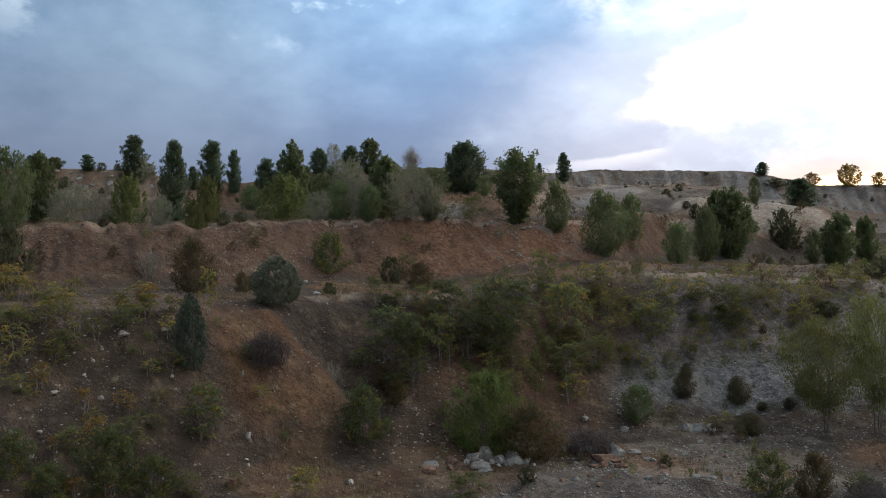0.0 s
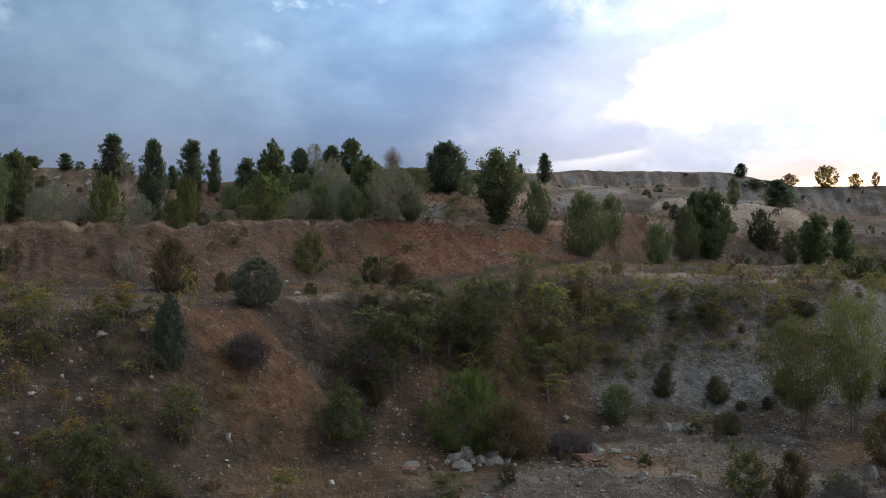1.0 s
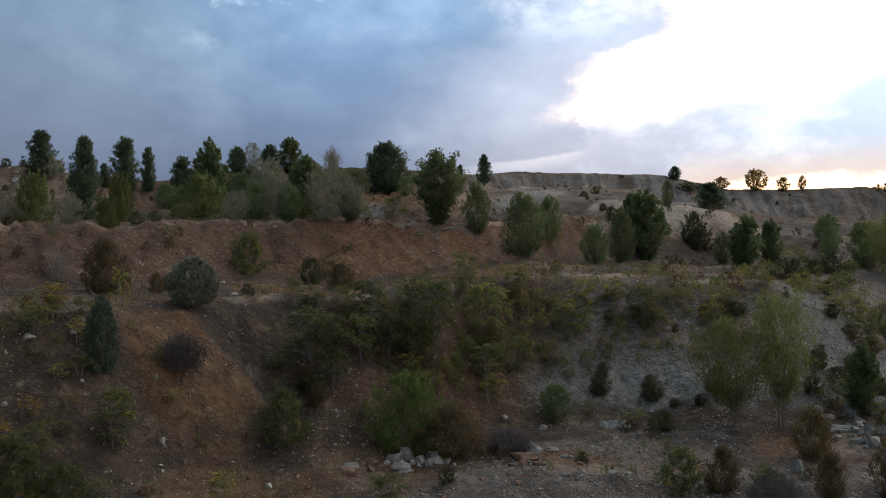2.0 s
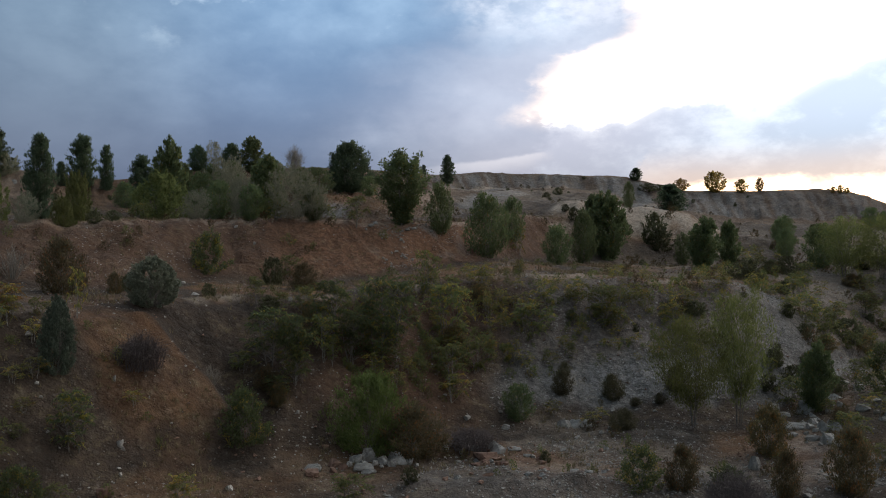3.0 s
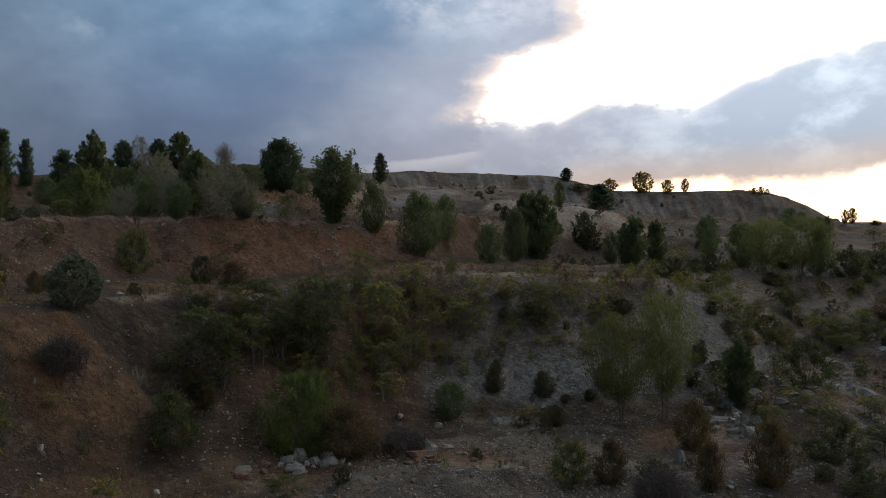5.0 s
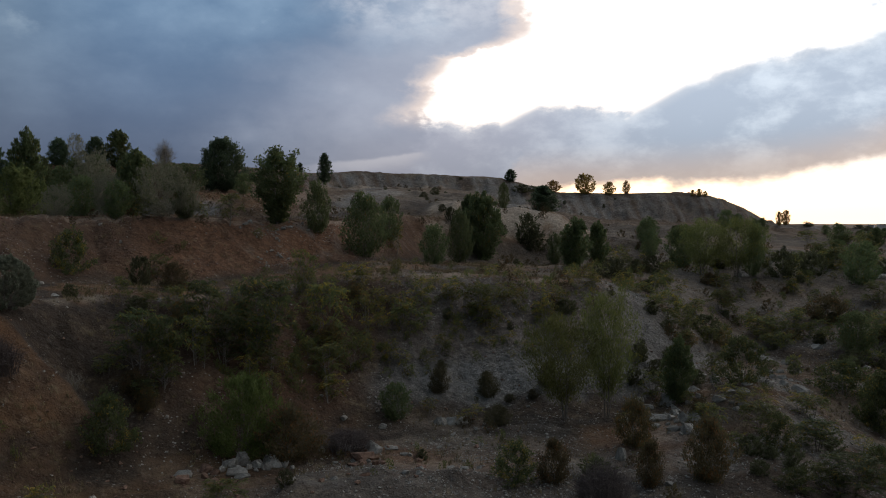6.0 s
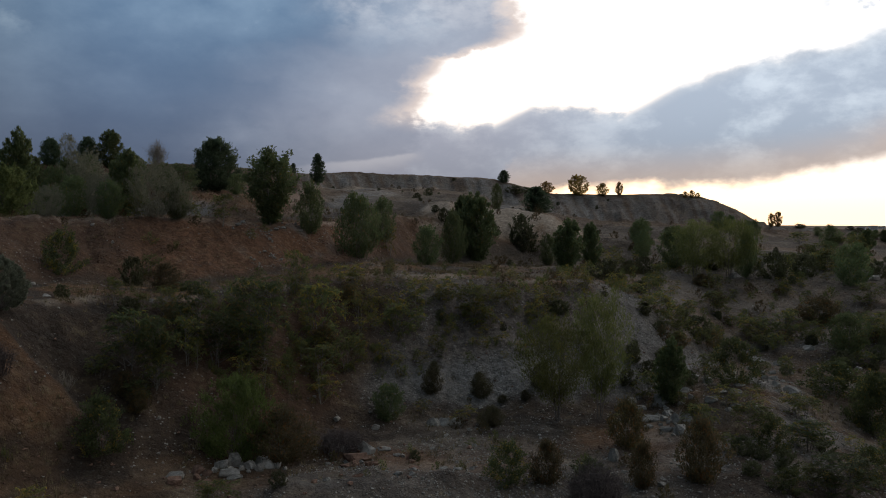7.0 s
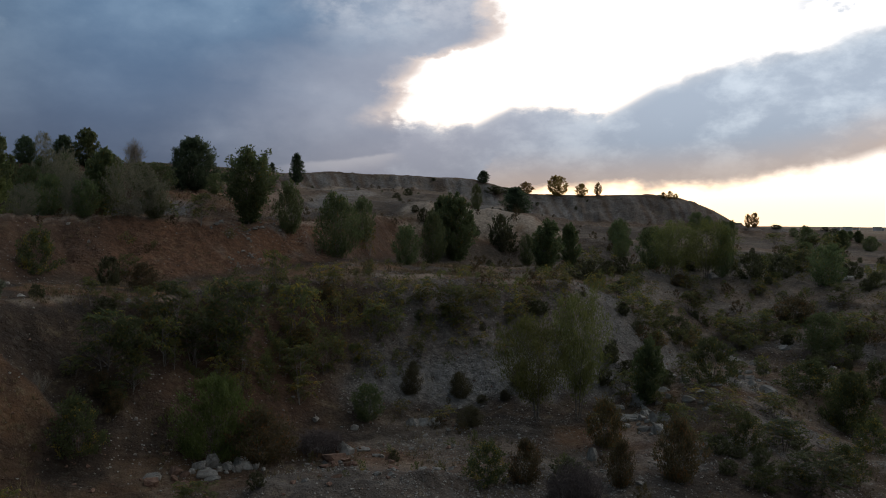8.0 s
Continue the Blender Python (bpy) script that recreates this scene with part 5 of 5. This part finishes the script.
# ---- far off: blocks of a town on the plain ----


def far_house(x, y, wide, deep, tall, tone):
    """A plain town block: walls, a shallow roof slab and a row of windows to each storey."""
    root = tagged(new("town_building"), "far pale apartment block on the plain", "building", "far town")
    root.matrix_basis = Matrix.Translation((x, y, ground_z(x, y) - 0.5)) @ Matrix.Rotation(-math.atan2(x, y) + tone, 4, "Z")

    def box(name, mat, x0, x1, y0, y1, z0, z1):
        v = [(a, b, c) for a in (x0, x1) for b in (y0, y1) for c in (z0, z1)]
        f = [(0, 1, 3, 2), (4, 6, 7, 5), (0, 4, 5, 1), (2, 3, 7, 6), (0, 2, 6, 4), (1, 5, 7, 3)]
        part(name, mesh_from(name, v, f, mat), root)

    box("wall", PLASTER, -wide / 2, wide / 2, -deep / 2, deep / 2, -2, tall)
    box("roof", SLATE, -wide / 2 - 0.4, wide / 2 + 0.4, -deep / 2 - 0.4, deep / 2 + 0.4, tall, tall + 0.6)
    for k in range(int(tall // 3)):
        box("window", SLATE, -wide * 0.4, wide * 0.4, -deep / 2 - 0.12, -deep / 2 + 0.3, 1 + 3 * k, 2.5 + 3 * k)


PLASTER = rough_material("pale_plaster", (0.60, 0.58, 0.56), (0.74, 0.72, 0.70), 0.3, 0.01)
# roofs and windows: distance haze is put into this lighter grey
SLATE = rough_material("grey_roofing", (0.28, 0.26, 0.26), (0.38, 0.36, 0.35), 0.5, 0.01)
town = random.Random(5)
for k in range(26):
    b, r = radians(town.uniform(42.5, 52)), town.uniform(2400, 3700)
    far_house(math.sin(b) * r, math.cos(b) * r, town.uniform(9, 20), 11, town.choice((6, 6, 9, 9, 12, 15)), town.uniform(-0.5, 0.5))

# ---- stones ----


def block_mesh(name, mat, rng, points=15, broken=True):
    """A block of stone: the hull of a few points, one metre each way, its faces broken up and its edges worn."""
    bm = bmesh.new()
    q = rng.normal(0, 1, (points, 3))
    q /= np.abs(q).max(1)[:, None] ** 0.6 * np.linalg.norm(q, axis=1)[:, None] ** 0.4
    for p in q:
        bm.verts.new(p)
    hull = bmesh.ops.convex_hull(bm, input=bm.verts)
    bmesh.ops.delete(bm, geom=[g for g in hull["geom_interior"] if isinstance(g, bmesh.types.BMVert)], context="VERTS")
    bmesh.ops.dissolve_limit(bm, angle_limit=0.25, verts=bm.verts, edges=bm.edges)
    bmesh.ops.bevel(bm, geom=list(bm.edges), offset=0.07, segments=1, affect="EDGES", clamp_overlap=True)
    bmesh.ops.triangulate(bm, faces=bm.faces)
    if broken:
        long_edges = [e for e in bm.edges if e.calc_length() > 0.45]
        bmesh.ops.subdivide_edges(bm, edges=long_edges, cuts=1, use_grid_fill=True)
        bmesh.ops.triangulate(bm, faces=bm.faces)
        for v in bm.verts:
            v.co *= 1 + rng.normal(0, 0.045)
    co = np.array([tuple(v.co) for v in bm.verts])
    lo, hi = co.min(0), co.max(0)
    for v in bm.verts:
        v.co = [(c - (a + b) / 2) / (b - a) for c, a, b in zip(v.co, lo, hi)]
    me = bpy.data.meshes.new(name)
    bm.to_mesh(me)
    bm.free()
    me.materials.append(mat)
    return me


BOULDER_LOOK = {"pale": (WHITE_ROCK, "pale broken limestone block on bare earth"), "grey": (ROCK, "grey weathered limestone boulder"), "red": (RED_ROCK, "reddish-brown ironstone boulder on bare earth")}


def boulders(rows, look_key):
    mat, label = BOULDER_LOOK[look_key]
    rng = np.random.default_rng(len(rows))
    shapes = [block_mesh("boulder", mat, rng) for _ in range(7)]
    for k, (x, y, w, h) in enumerate(rows):
        ob = tagged(new("boulder", shapes[k % 7]), label, "rock", "boulders on the slope and track")
        ob.matrix_basis = Matrix.Translation((x, y, ground_z(x, y) + h * (0.1 if w > 0.8 else 0.2))) @ Matrix.Rotation(rng.uniform(-0.5, 0.5) - math.atan2(x, y), 4, "Z") @ Matrix.Diagonal((w, w * rng.uniform(0.6, 0.9), h * 1.15, 1))


def scree(name, label, mat, count, size, want, seed):
    """Loose stones as one sheet of stuff. want: the share of stones kept, from red, grey, tan, band and bearing."""
    rng = np.random.default_rng(seed)
    b = rng.uniform(-30, 48, count * 22)
    r = np.sqrt(rng.uniform(37 ** 2, 125 ** 2, count * 22))
    x, y = np.sin(np.radians(b)) * r, np.cos(np.radians(b)) * r
    z, band, b, r = terrain(x, y)
    so = soils(x, y, band, b, r)
    patch = step(fbm(x / 3.2, y / 3.2, 3, seed), -0.12, 0.2)
    keep = np.where(rng.random(len(x)) < want(so, band, b) * patch)[0][:count]
    v0 = np.array([(1, 0, 0), (-1, 0, 0), (0, 1, 0), (0, -1, 0), (0, 0, 1), (0, 0, -1)], float)
    f0 = np.array([(0, 2, 4), (2, 1, 4), (1, 3, 4), (3, 0, 4), (2, 0, 5), (1, 2, 5), (3, 1, 5), (0, 3, 5)])
    forms = [v0 * np.array([1, 0.8, 0.6]) * rng.uniform(0.6, 1.2, (6, 1)) + rng.normal(0, 0.15, (6, 3)) for _ in range(12)]
    n = len(keep)
    s = size * np.minimum(rng.lognormal(0, 0.62, n), 2.3)
    a = rng.uniform(0, 6.28, n)
    ca, sa = np.cos(a)[:, None], np.sin(a)[:, None]
    base = np.stack(forms)[rng.integers(0, 12, n)] * s[:, None, None]
    tilt = rng.normal(0, 0.4, (n, 1))
    bx, by, bz = base[..., 0], base[..., 1], base[..., 2]
    by, bz = by * np.cos(tilt) - bz * np.sin(tilt), by * np.sin(tilt) + bz * np.cos(tilt)
    pts = np.stack([bx * ca - by * sa + x[keep][:, None], bx * sa + by * ca + y[keep][:, None], bz + z[keep][:, None] + 0.2 * s[:, None]], -1).reshape(-1, 3)
    faces = (f0[None] + (np.arange(n) * len(v0))[:, None, None]).reshape(-1, 3)
    return tagged(new(name, mesh_from(name, pts, faces, mat)), label, "stones", kind="stuff")


scree("scree", "loose grey limestone rubble on the slopes", ROCK, 18000, 0.055, lambda so, s, b: np.clip(so[:, 1] * 1.3 * np.where(s < 3.2, 1, 0.3) + 0.02 + 0.9 * (s > 4.0) * (s < 5.0) * (b > 3.4) * (b < 6.2), 0, 1), 81)
scree("pale_chips", "scattered pale limestone chips", WHITE_ROCK, 16000, 0.042, lambda so, s, b: 0.12 + 0.5 * so[:, 1] + 0.25 * (s < 2.1) + 0.5 * (s < 1.8) * (b > 3) * (b < 22) + 0.9 * (np.abs(b + 14 - (2.25 - s) * 14) < 0.9) * (s > 1.95) * (s < 2.3) + 0.9 * (s > 4.05) * (s < 5.0) * (b > 3.8 + 1.2 * (5 - s)) * (b < 4.8 + 1.6 * (5 - s)), 82)
scree("brown_clods", "loose brown clods and stones", RED_ROCK, 9000, 0.07, lambda so, s, b: 0.22 + 0.7 * so[:, 0] + 0.4 * so[:, 2], 83)


def dry_grass(count, seed):
    rng = np.random.default_rng(seed)
    b = rng.uniform(-30, 48, count * 10)
    r = np.sqrt(rng.uniform(37 ** 2, 125 ** 2, count * 10))
    x, y = np.sin(np.radians(b)) * r, np.cos(np.radians(b)) * r
    z, band, b, r = terrain(x, y)
    so = soils(x, y, band, b, r)
    patch = step(fbm(x / 4, y / 4, 3, seed), -0.05, 0.2)
    keep = np.where(rng.random(len(x)) < patch * np.clip(0.35 + so[:, 2] - so[:, 1] * 0.6, 0.02, 1))[0][:count]
    n, blades = len(keep), 9
    foot = np.repeat(np.stack([x[keep], y[keep], z[keep]], 1), blades, 0) + rng.normal(0, 0.07, (n * blades, 3)) * (1, 1, 0)
    a, h = rng.uniform(0, 6.28, n * blades), rng.uniform(0.15, 0.45, n * blades)
    side = np.stack([np.cos(a), np.sin(a), 0 * a], 1) * 0.018
    tip = foot + np.stack([rng.normal(0, 0.12, n * blades), rng.normal(0, 0.12, n * blades), h], 1)
    v = np.stack([foot - side, foot + side, tip], 1).reshape(-1, 3)
    return tagged(new("dry_grass", mesh_from("dry_grass", v, np.arange(len(v)).reshape(-1, 3), STRAW)), "straw-coloured dry grass tufts on bare earth", "grass", kind="stuff")


dry_grass(6000, 91)


def loose_stones(count, band, bearing, size, look_key, label, seed):
    """Single stones that lie loose on the floor and the foot of the slope."""
    rng = np.random.default_rng(seed)
    shapes = [block_mesh("stone", BOULDER_LOOK[look_key][0], rng, 10, False) for _ in range(5)]
    for k in range(count):
        b, s = rng.uniform(*bearing), rng.uniform(*band)
        i = int(s)
        r0, r1 = (np.interp(b, TABLE, LINES[j][0]) for j in (i, i + 1))
        r = max(r0 + (s - i) * (r1 - r0), 37)
        x, y, w = math.sin(radians(b)) * r, math.cos(radians(b)) * r, size * rng.lognormal(0, 0.4)
        ob = tagged(new("stone", shapes[k % 5]), label, "stone", "loose stones")
        ob.matrix_basis = Matrix.Translation((x, y, ground_z(x, y) + w * 0.12)) @ Matrix.Rotation(rng.uniform(0, 6.28), 4, "Z") @ Matrix.Diagonal((w, w * 0.75, w * 0.55, 1))


loose_stones(110, (1.0, 2.2), (4, 46), 0.30, "grey", "loose grey limestone on the quarry floor", 201)
loose_stones(60, (1.1, 2.9), (-28, 30), 0.20, "pale", "small pale stone on bare earth", 202)
loose_stones(40, (1.0, 2.1), (-8, 30), 0.28, "red", "loose reddish stone on the old track", 203)


# boulders: x, y, width and height
boulders([(1.6, 50.7, 0.9, 0.72), (2.5, 51.1, 1.2, 1.16), (3.2, 50.4, 1, 0.65), (4.2, 50.2, 1.1, 1.09), (2, 50.1, 0.55, 0.43), (2.7, 50, 0.45, 0.41), (3.7, 49.8, 0.6, 0.51), (4.8, 50, 0.5, 0.43), (1.2, 50, 0.5, 0.43), (5.2, 49.7, 0.35, 0.32), (3.1, 49.6, 0.3, 0.29), (3.9, 50.9, 0.7, 0.72), (0.7, 49.7, 0.35, 0.29), (7.3, 51.9, 0.42, 0.57), (-11.2, 46.7, 0.39, 0.44), (-11, 46.6, 0.27, 0.29), (-5.4, 45.9, 0.49, 0.34), (17.9, 55.9, 1.02, 0.61), (12, 55.8, 0.71, 0.43), (31.4, 55.4, 0.95, 0.52), (30, 46.6, 0.9, 0.91), (40.6, 52.6, 0.91, 0.5), (29.3, 49.2, 0.79, 0.3), (31.5, 50.6, 0.82, 0.53), (-18.8, 48.7, 0.72, 0.35), (-19.5, 47.3, 0.22, 0.19), (-15.5, 47.1, 0.25, 0.21), (-18.5, 44.5, 0.33, 0.24), (-19.8, 39.5, 0.3, 0.22), (-21.1, 40.2, 0.31, 0.19), (-22, 42.9, 0.36, 0.35), (-16.9, 50.2, 0.46, 0.28), (-21.9, 44.4, 0.31, 0.24), (-19.8, 45.5, 0.22, 0.18), (-19.7, 46.5, 0.22, 0.18), (-12.2, 49.9, 0.19, 0.44), (-15.1, 46.5, 0.21, 0.15), (-10.8, 45, 0.23, 0.23), (-9.9, 64.8, 0.65, 0.29), (-2.9, 66.1, 0.49, 0.36), (-2, 54.3, 0.27, 0.26), (-11.8, 70.9, 0.45, 0.26), (-8.9, 84.7, 0.37, 0.26), (-6.9, 82.2, 0.31, 0.3), (5.7, 87.6, 0.22, 0.27), (7.8, 89.3, 0.28, 0.22), (6.6, 86, 0.27, 0.26), (5.6, 84.5, 0.32, 0.21), (5.9, 84.4, 0.37, 0.21), (8.7, 85.6, 0.43, 0.26), (7.8, 88.1, 0.44, 0.27), (6.4, 84.1, 0.26, 0.21), (7.1, 86.1, 0.43, 0.21), (7.5, 85.5, 0.21, 0.21), (7.7, 85.8, 0.21, 0.21), (8, 87.8, 0.22, 0.27), (7.8, 85.6, 0.38, 0.21), (8, 85.4, 0.43, 0.26), (6.3, 83.4, 0.21, 0.25), (5.9, 88.2, 0.33, 0.22), (33.7, 56.5, 0.45, 0.48), (46, 63.5, 0.98, 0.47), (35.2, 48.8, 0.49, 0.29), (28.4, 52.1, 0.74, 0.27), (37.1, 59.6, 0.57, 0.39), (40.5, 47.7, 0.7, 0.56), (37, 47.9, 0.53, 0.5), (39.1, 58.8, 0.88, 0.47), (30.1, 50.2, 0.66, 0.26), (38.2, 55.6, 0.84, 0.5), (26.8, 49, 0.35, 0.24), (36.9, 51.7, 0.83, 0.28), (37, 48.4, 0.65, 0.36), (55.9, 60.4, 1.03, 0.55), (57.6, 61, 0.73, 0.44), (32.8, 52.9, 0.31, 0.15), (34.1, 52.5, 0.31, 0.27), (30.6, 48.9, 0.4, 0.32), (32.3, 48.8, 0.51, 0.39), (32.1, 52.9, 0.23, 0.15), (32.4, 52.3, 0.27, 0.19), (30.7, 49.7, 0.55, 0.44), (31.4, 50.4, 0.37, 0.18), (31.4, 49.5, 0.29, 0.21), (32, 53.2, 0.46, 0.34), (31.3, 48.2, 0.32, 0.25), (31, 51, 0.37, 0.25), (47.5, 58.5, 0.38, 0.23), (40.9, 53.6, 0.34, 0.21), (30.4, 46.3, 0.48, 0.5), (78.3, 103.4, 1.94, 1.35), (75.4, 97.6, 1.38, 1.01), (83.4, 111.7, 1.48, 1.14), (84.8, 104, 1.5, 0.9), (66.8, 91.5, 1.41, 1.01), (80.6, 84.4, 1.45, 0.87), (79.8, 82.2, 1.71, 0.85), (72.3, 94.6, 0.89, 0.58), (72.1, 90.6, 1.01, 0.69), (80.5, 90.9, 0.91, 0.52)], "pale")
boulders([(2.3, 49, 0.92, 0.44), (2, 49.3, 1.23, 0.59), (-1, 49.2, 1.1, 0.59), (10.3, 50.7, 1.1, 1.08), (9.1, 51.6, 0.98, 0.55), (16.2, 56.2, 1.09, 0.7), (17, 56, 1.24, 0.78), (32.4, 52.9, 1.24, 1.2), (31.1, 53.4, 0.85, 0.51), (30.2, 50.5, 1.43, 0.61), (31.1, 48.8, 0.87, 0.91), (29.7, 47.6, 1.12, 0.54), (24.3, 44.9, 0.7, 0.99), (40.2, 53.6, 1.63, 0.65), (44.7, 54, 1.44, 0.94), (37.1, 50.8, 0.94, 0.61), (47.6, 60, 1.05, 0.57), (35.3, 54, 1.04, 0.53), (33.5, 50.6, 0.83, 0.59), (31.9, 48.8, 0.94, 0.61), (30.2, 53, 0.84, 0.55), (35.2, 50.8, 1, 0.6), (35.8, 48.9, 0.83, 0.5), (-58.6, 134.8, 1.1, 0.63), (-53.1, 133.9, 1.08, 0.88), (-55.8, 133.6, 0.9, 0.53), (-56.4, 130.8, 0.53, 0.52), (-49.3, 134, 0.89, 0.7), (-62.2, 135, 1.02, 0.63), (-55.9, 130.8, 0.53, 0.43), (-47.4, 136.2, 0.81, 0.7), (-51.8, 132.9, 0.89, 0.43), (-58.4, 135.3, 1.01, 0.72), (-55.7, 137.8, 0.93, 0.36), (-60.4, 136, 0.65, 0.36), (-56.3, 132.1, 0.81, 0.61), (-47.7, 136.9, 0.72, 0.71), (-53.9, 136.3, 0.64, 0.36), (-62.2, 133.6, 0.73, 0.45), (-56.6, 132.6, 0.99, 0.53), (9.5, 91.4, 0.63, 0.28), (11.4, 92.2, 0.64, 0.23), (8.1, 90.2, 0.28, 0.28), (12.6, 92.8, 0.41, 0.29), (11.5, 92.2, 0.35, 0.23), (13.2, 93.5, 0.53, 0.29), (4.7, 89.5, 0.67, 0.33), (4.1, 89, 0.33, 0.33), (5.2, 90.8, 0.51, 0.33), (9.5, 92.4, 0.29, 0.17), (8.7, 90.4, 0.57, 0.28), (11, 93, 0.29, 0.29), (11.5, 43.9, 0.4, 0.27), (10.9, 44.6, 0.51, 0.27), (12.1, 46, 0.56, 0.28), (15.6, 45.8, 0.33, 0.24), (9.6, 48.6, 0.31, 0.24), (14.6, 45.4, 0.51, 0.18), (13.5, 44.7, 0.55, 0.31), (12.6, 48.3, 0.37, 0.27), (12.1, 49.9, 0.54, 0.19), (7, 45.2, 0.46, 0.27), (17.3, 50.3, 0.33, 0.26), (9.1, 49.5, 0.81, 0.26), (11.5, 50.9, 0.85, 0.35), (14.6, 50.8, 0.43, 0.23), (30.3, 46.1, 0.69, 0.49), (35.8, 51, 0.43, 0.23), (35.5, 59.2, 0.64, 0.57), (31.5, 47.4, 0.28, 0.31), (31.7, 58.2, 0.83, 0.35), (35, 58.4, 0.38, 0.37), (27.6, 47.4, 0.51, 0.33), (41, 59.8, 0.59, 0.4), (32.6, 47, 0.32, 0.24), (38.6, 46.2, 0.3, 0.29), (48.9, 64.9, 0.56, 0.35), (38.5, 52.1, 0.89, 0.29), (35.5, 49.8, 0.34, 0.34), (32.4, 57.5, 0.7, 0.29), (35.1, 58.7, 0.89, 0.31), (26.6, 47.5, 0.54, 0.45), (33.9, 57.4, 0.91, 0.5), (58.5, 68.5, 1.35, 0.6), (52.7, 65.4, 1.15, 0.5), (48, 62.1, 0.98, 0.41), (49.5, 62.5, 0.79, 0.42), (34, 50.9, 0.23, 0.15), (29.2, 48.9, 0.28, 0.21), (29.1, 47.4, 0.28, 0.2), (31.8, 48.4, 0.54, 0.47), (31.8, 50.7, 0.52, 0.4), (33.2, 51.5, 0.5, 0.34), (30.9, 50.7, 0.44, 0.25), (32.2, 51.8, 0.42, 0.3), (29.9, 48.8, 0.36, 0.28), (32.4, 47.2, 0.21, 0.14), (32.1, 49.6, 0.48, 0.4), (34.5, 52.2, 0.55, 0.47), (30.7, 48.3, 0.21, 0.14), (32.8, 49.5, 0.26, 0.18), (39, 52.6, 0.24, 0.16), (43.6, 62.8, 0.71, 0.57), (50.7, 61.6, 0.75, 0.48), (42.3, 52.6, 0.42, 0.33), (40.7, 52.5, 0.66, 0.64), (40, 54.2, 0.38, 0.29), (47.6, 59.5, 0.38, 0.33), (44.6, 55.8, 0.71, 0.64), (46.8, 60, 0.66, 0.45), (40.3, 53.5, 0.5, 0.33), (31.4, 46.9, 0.25, 0.17), (30, 47.8, 0.28, 0.17), (29.9, 46.3, 0.48, 0.45), (31.5, 47, 0.25, 0.14), (31, 46.6, 0.31, 0.2), (29.7, 46.3, 0.21, 0.17), (31.1, 46.8, 0.35, 0.17)], "grey")
boulders([(-1, 48.4, 0.8, 0.5), (0.3, 50, 0.85, 0.7), (0.7, 47.8, 0.7, 0.5), (0.8, 49.6, 0.6, 0.45), (0.2, 48.9, 0.5, 0.4), (9.4, 49.5, 1.57, 0.83), (-11.1, 42.9, 0.72, 0.73), (12.3, 46.5, 0.57, 0.36), (12.6, 48.2, 0.47, 0.3), (9.1, 48.3, 0.64, 0.44), (12.7, 48.9, 0.6, 0.45), (11.3, 50.8, 0.32, 0.32), (8.7, 48.7, 0.8, 0.26), (10, 49.1, 0.62, 0.26), (11.8, 50.9, 0.42, 0.32), (10.2, 47.8, 0.52, 0.33), (9.6, 51.6, 0.65, 0.43), (8.7, 45.1, 0.69, 0.27), (9.9, 50.8, 0.35, 0.32), (9.1, 48.3, 0.46, 0.44), (9.8, 47.7, 0.36, 0.36)], "red")
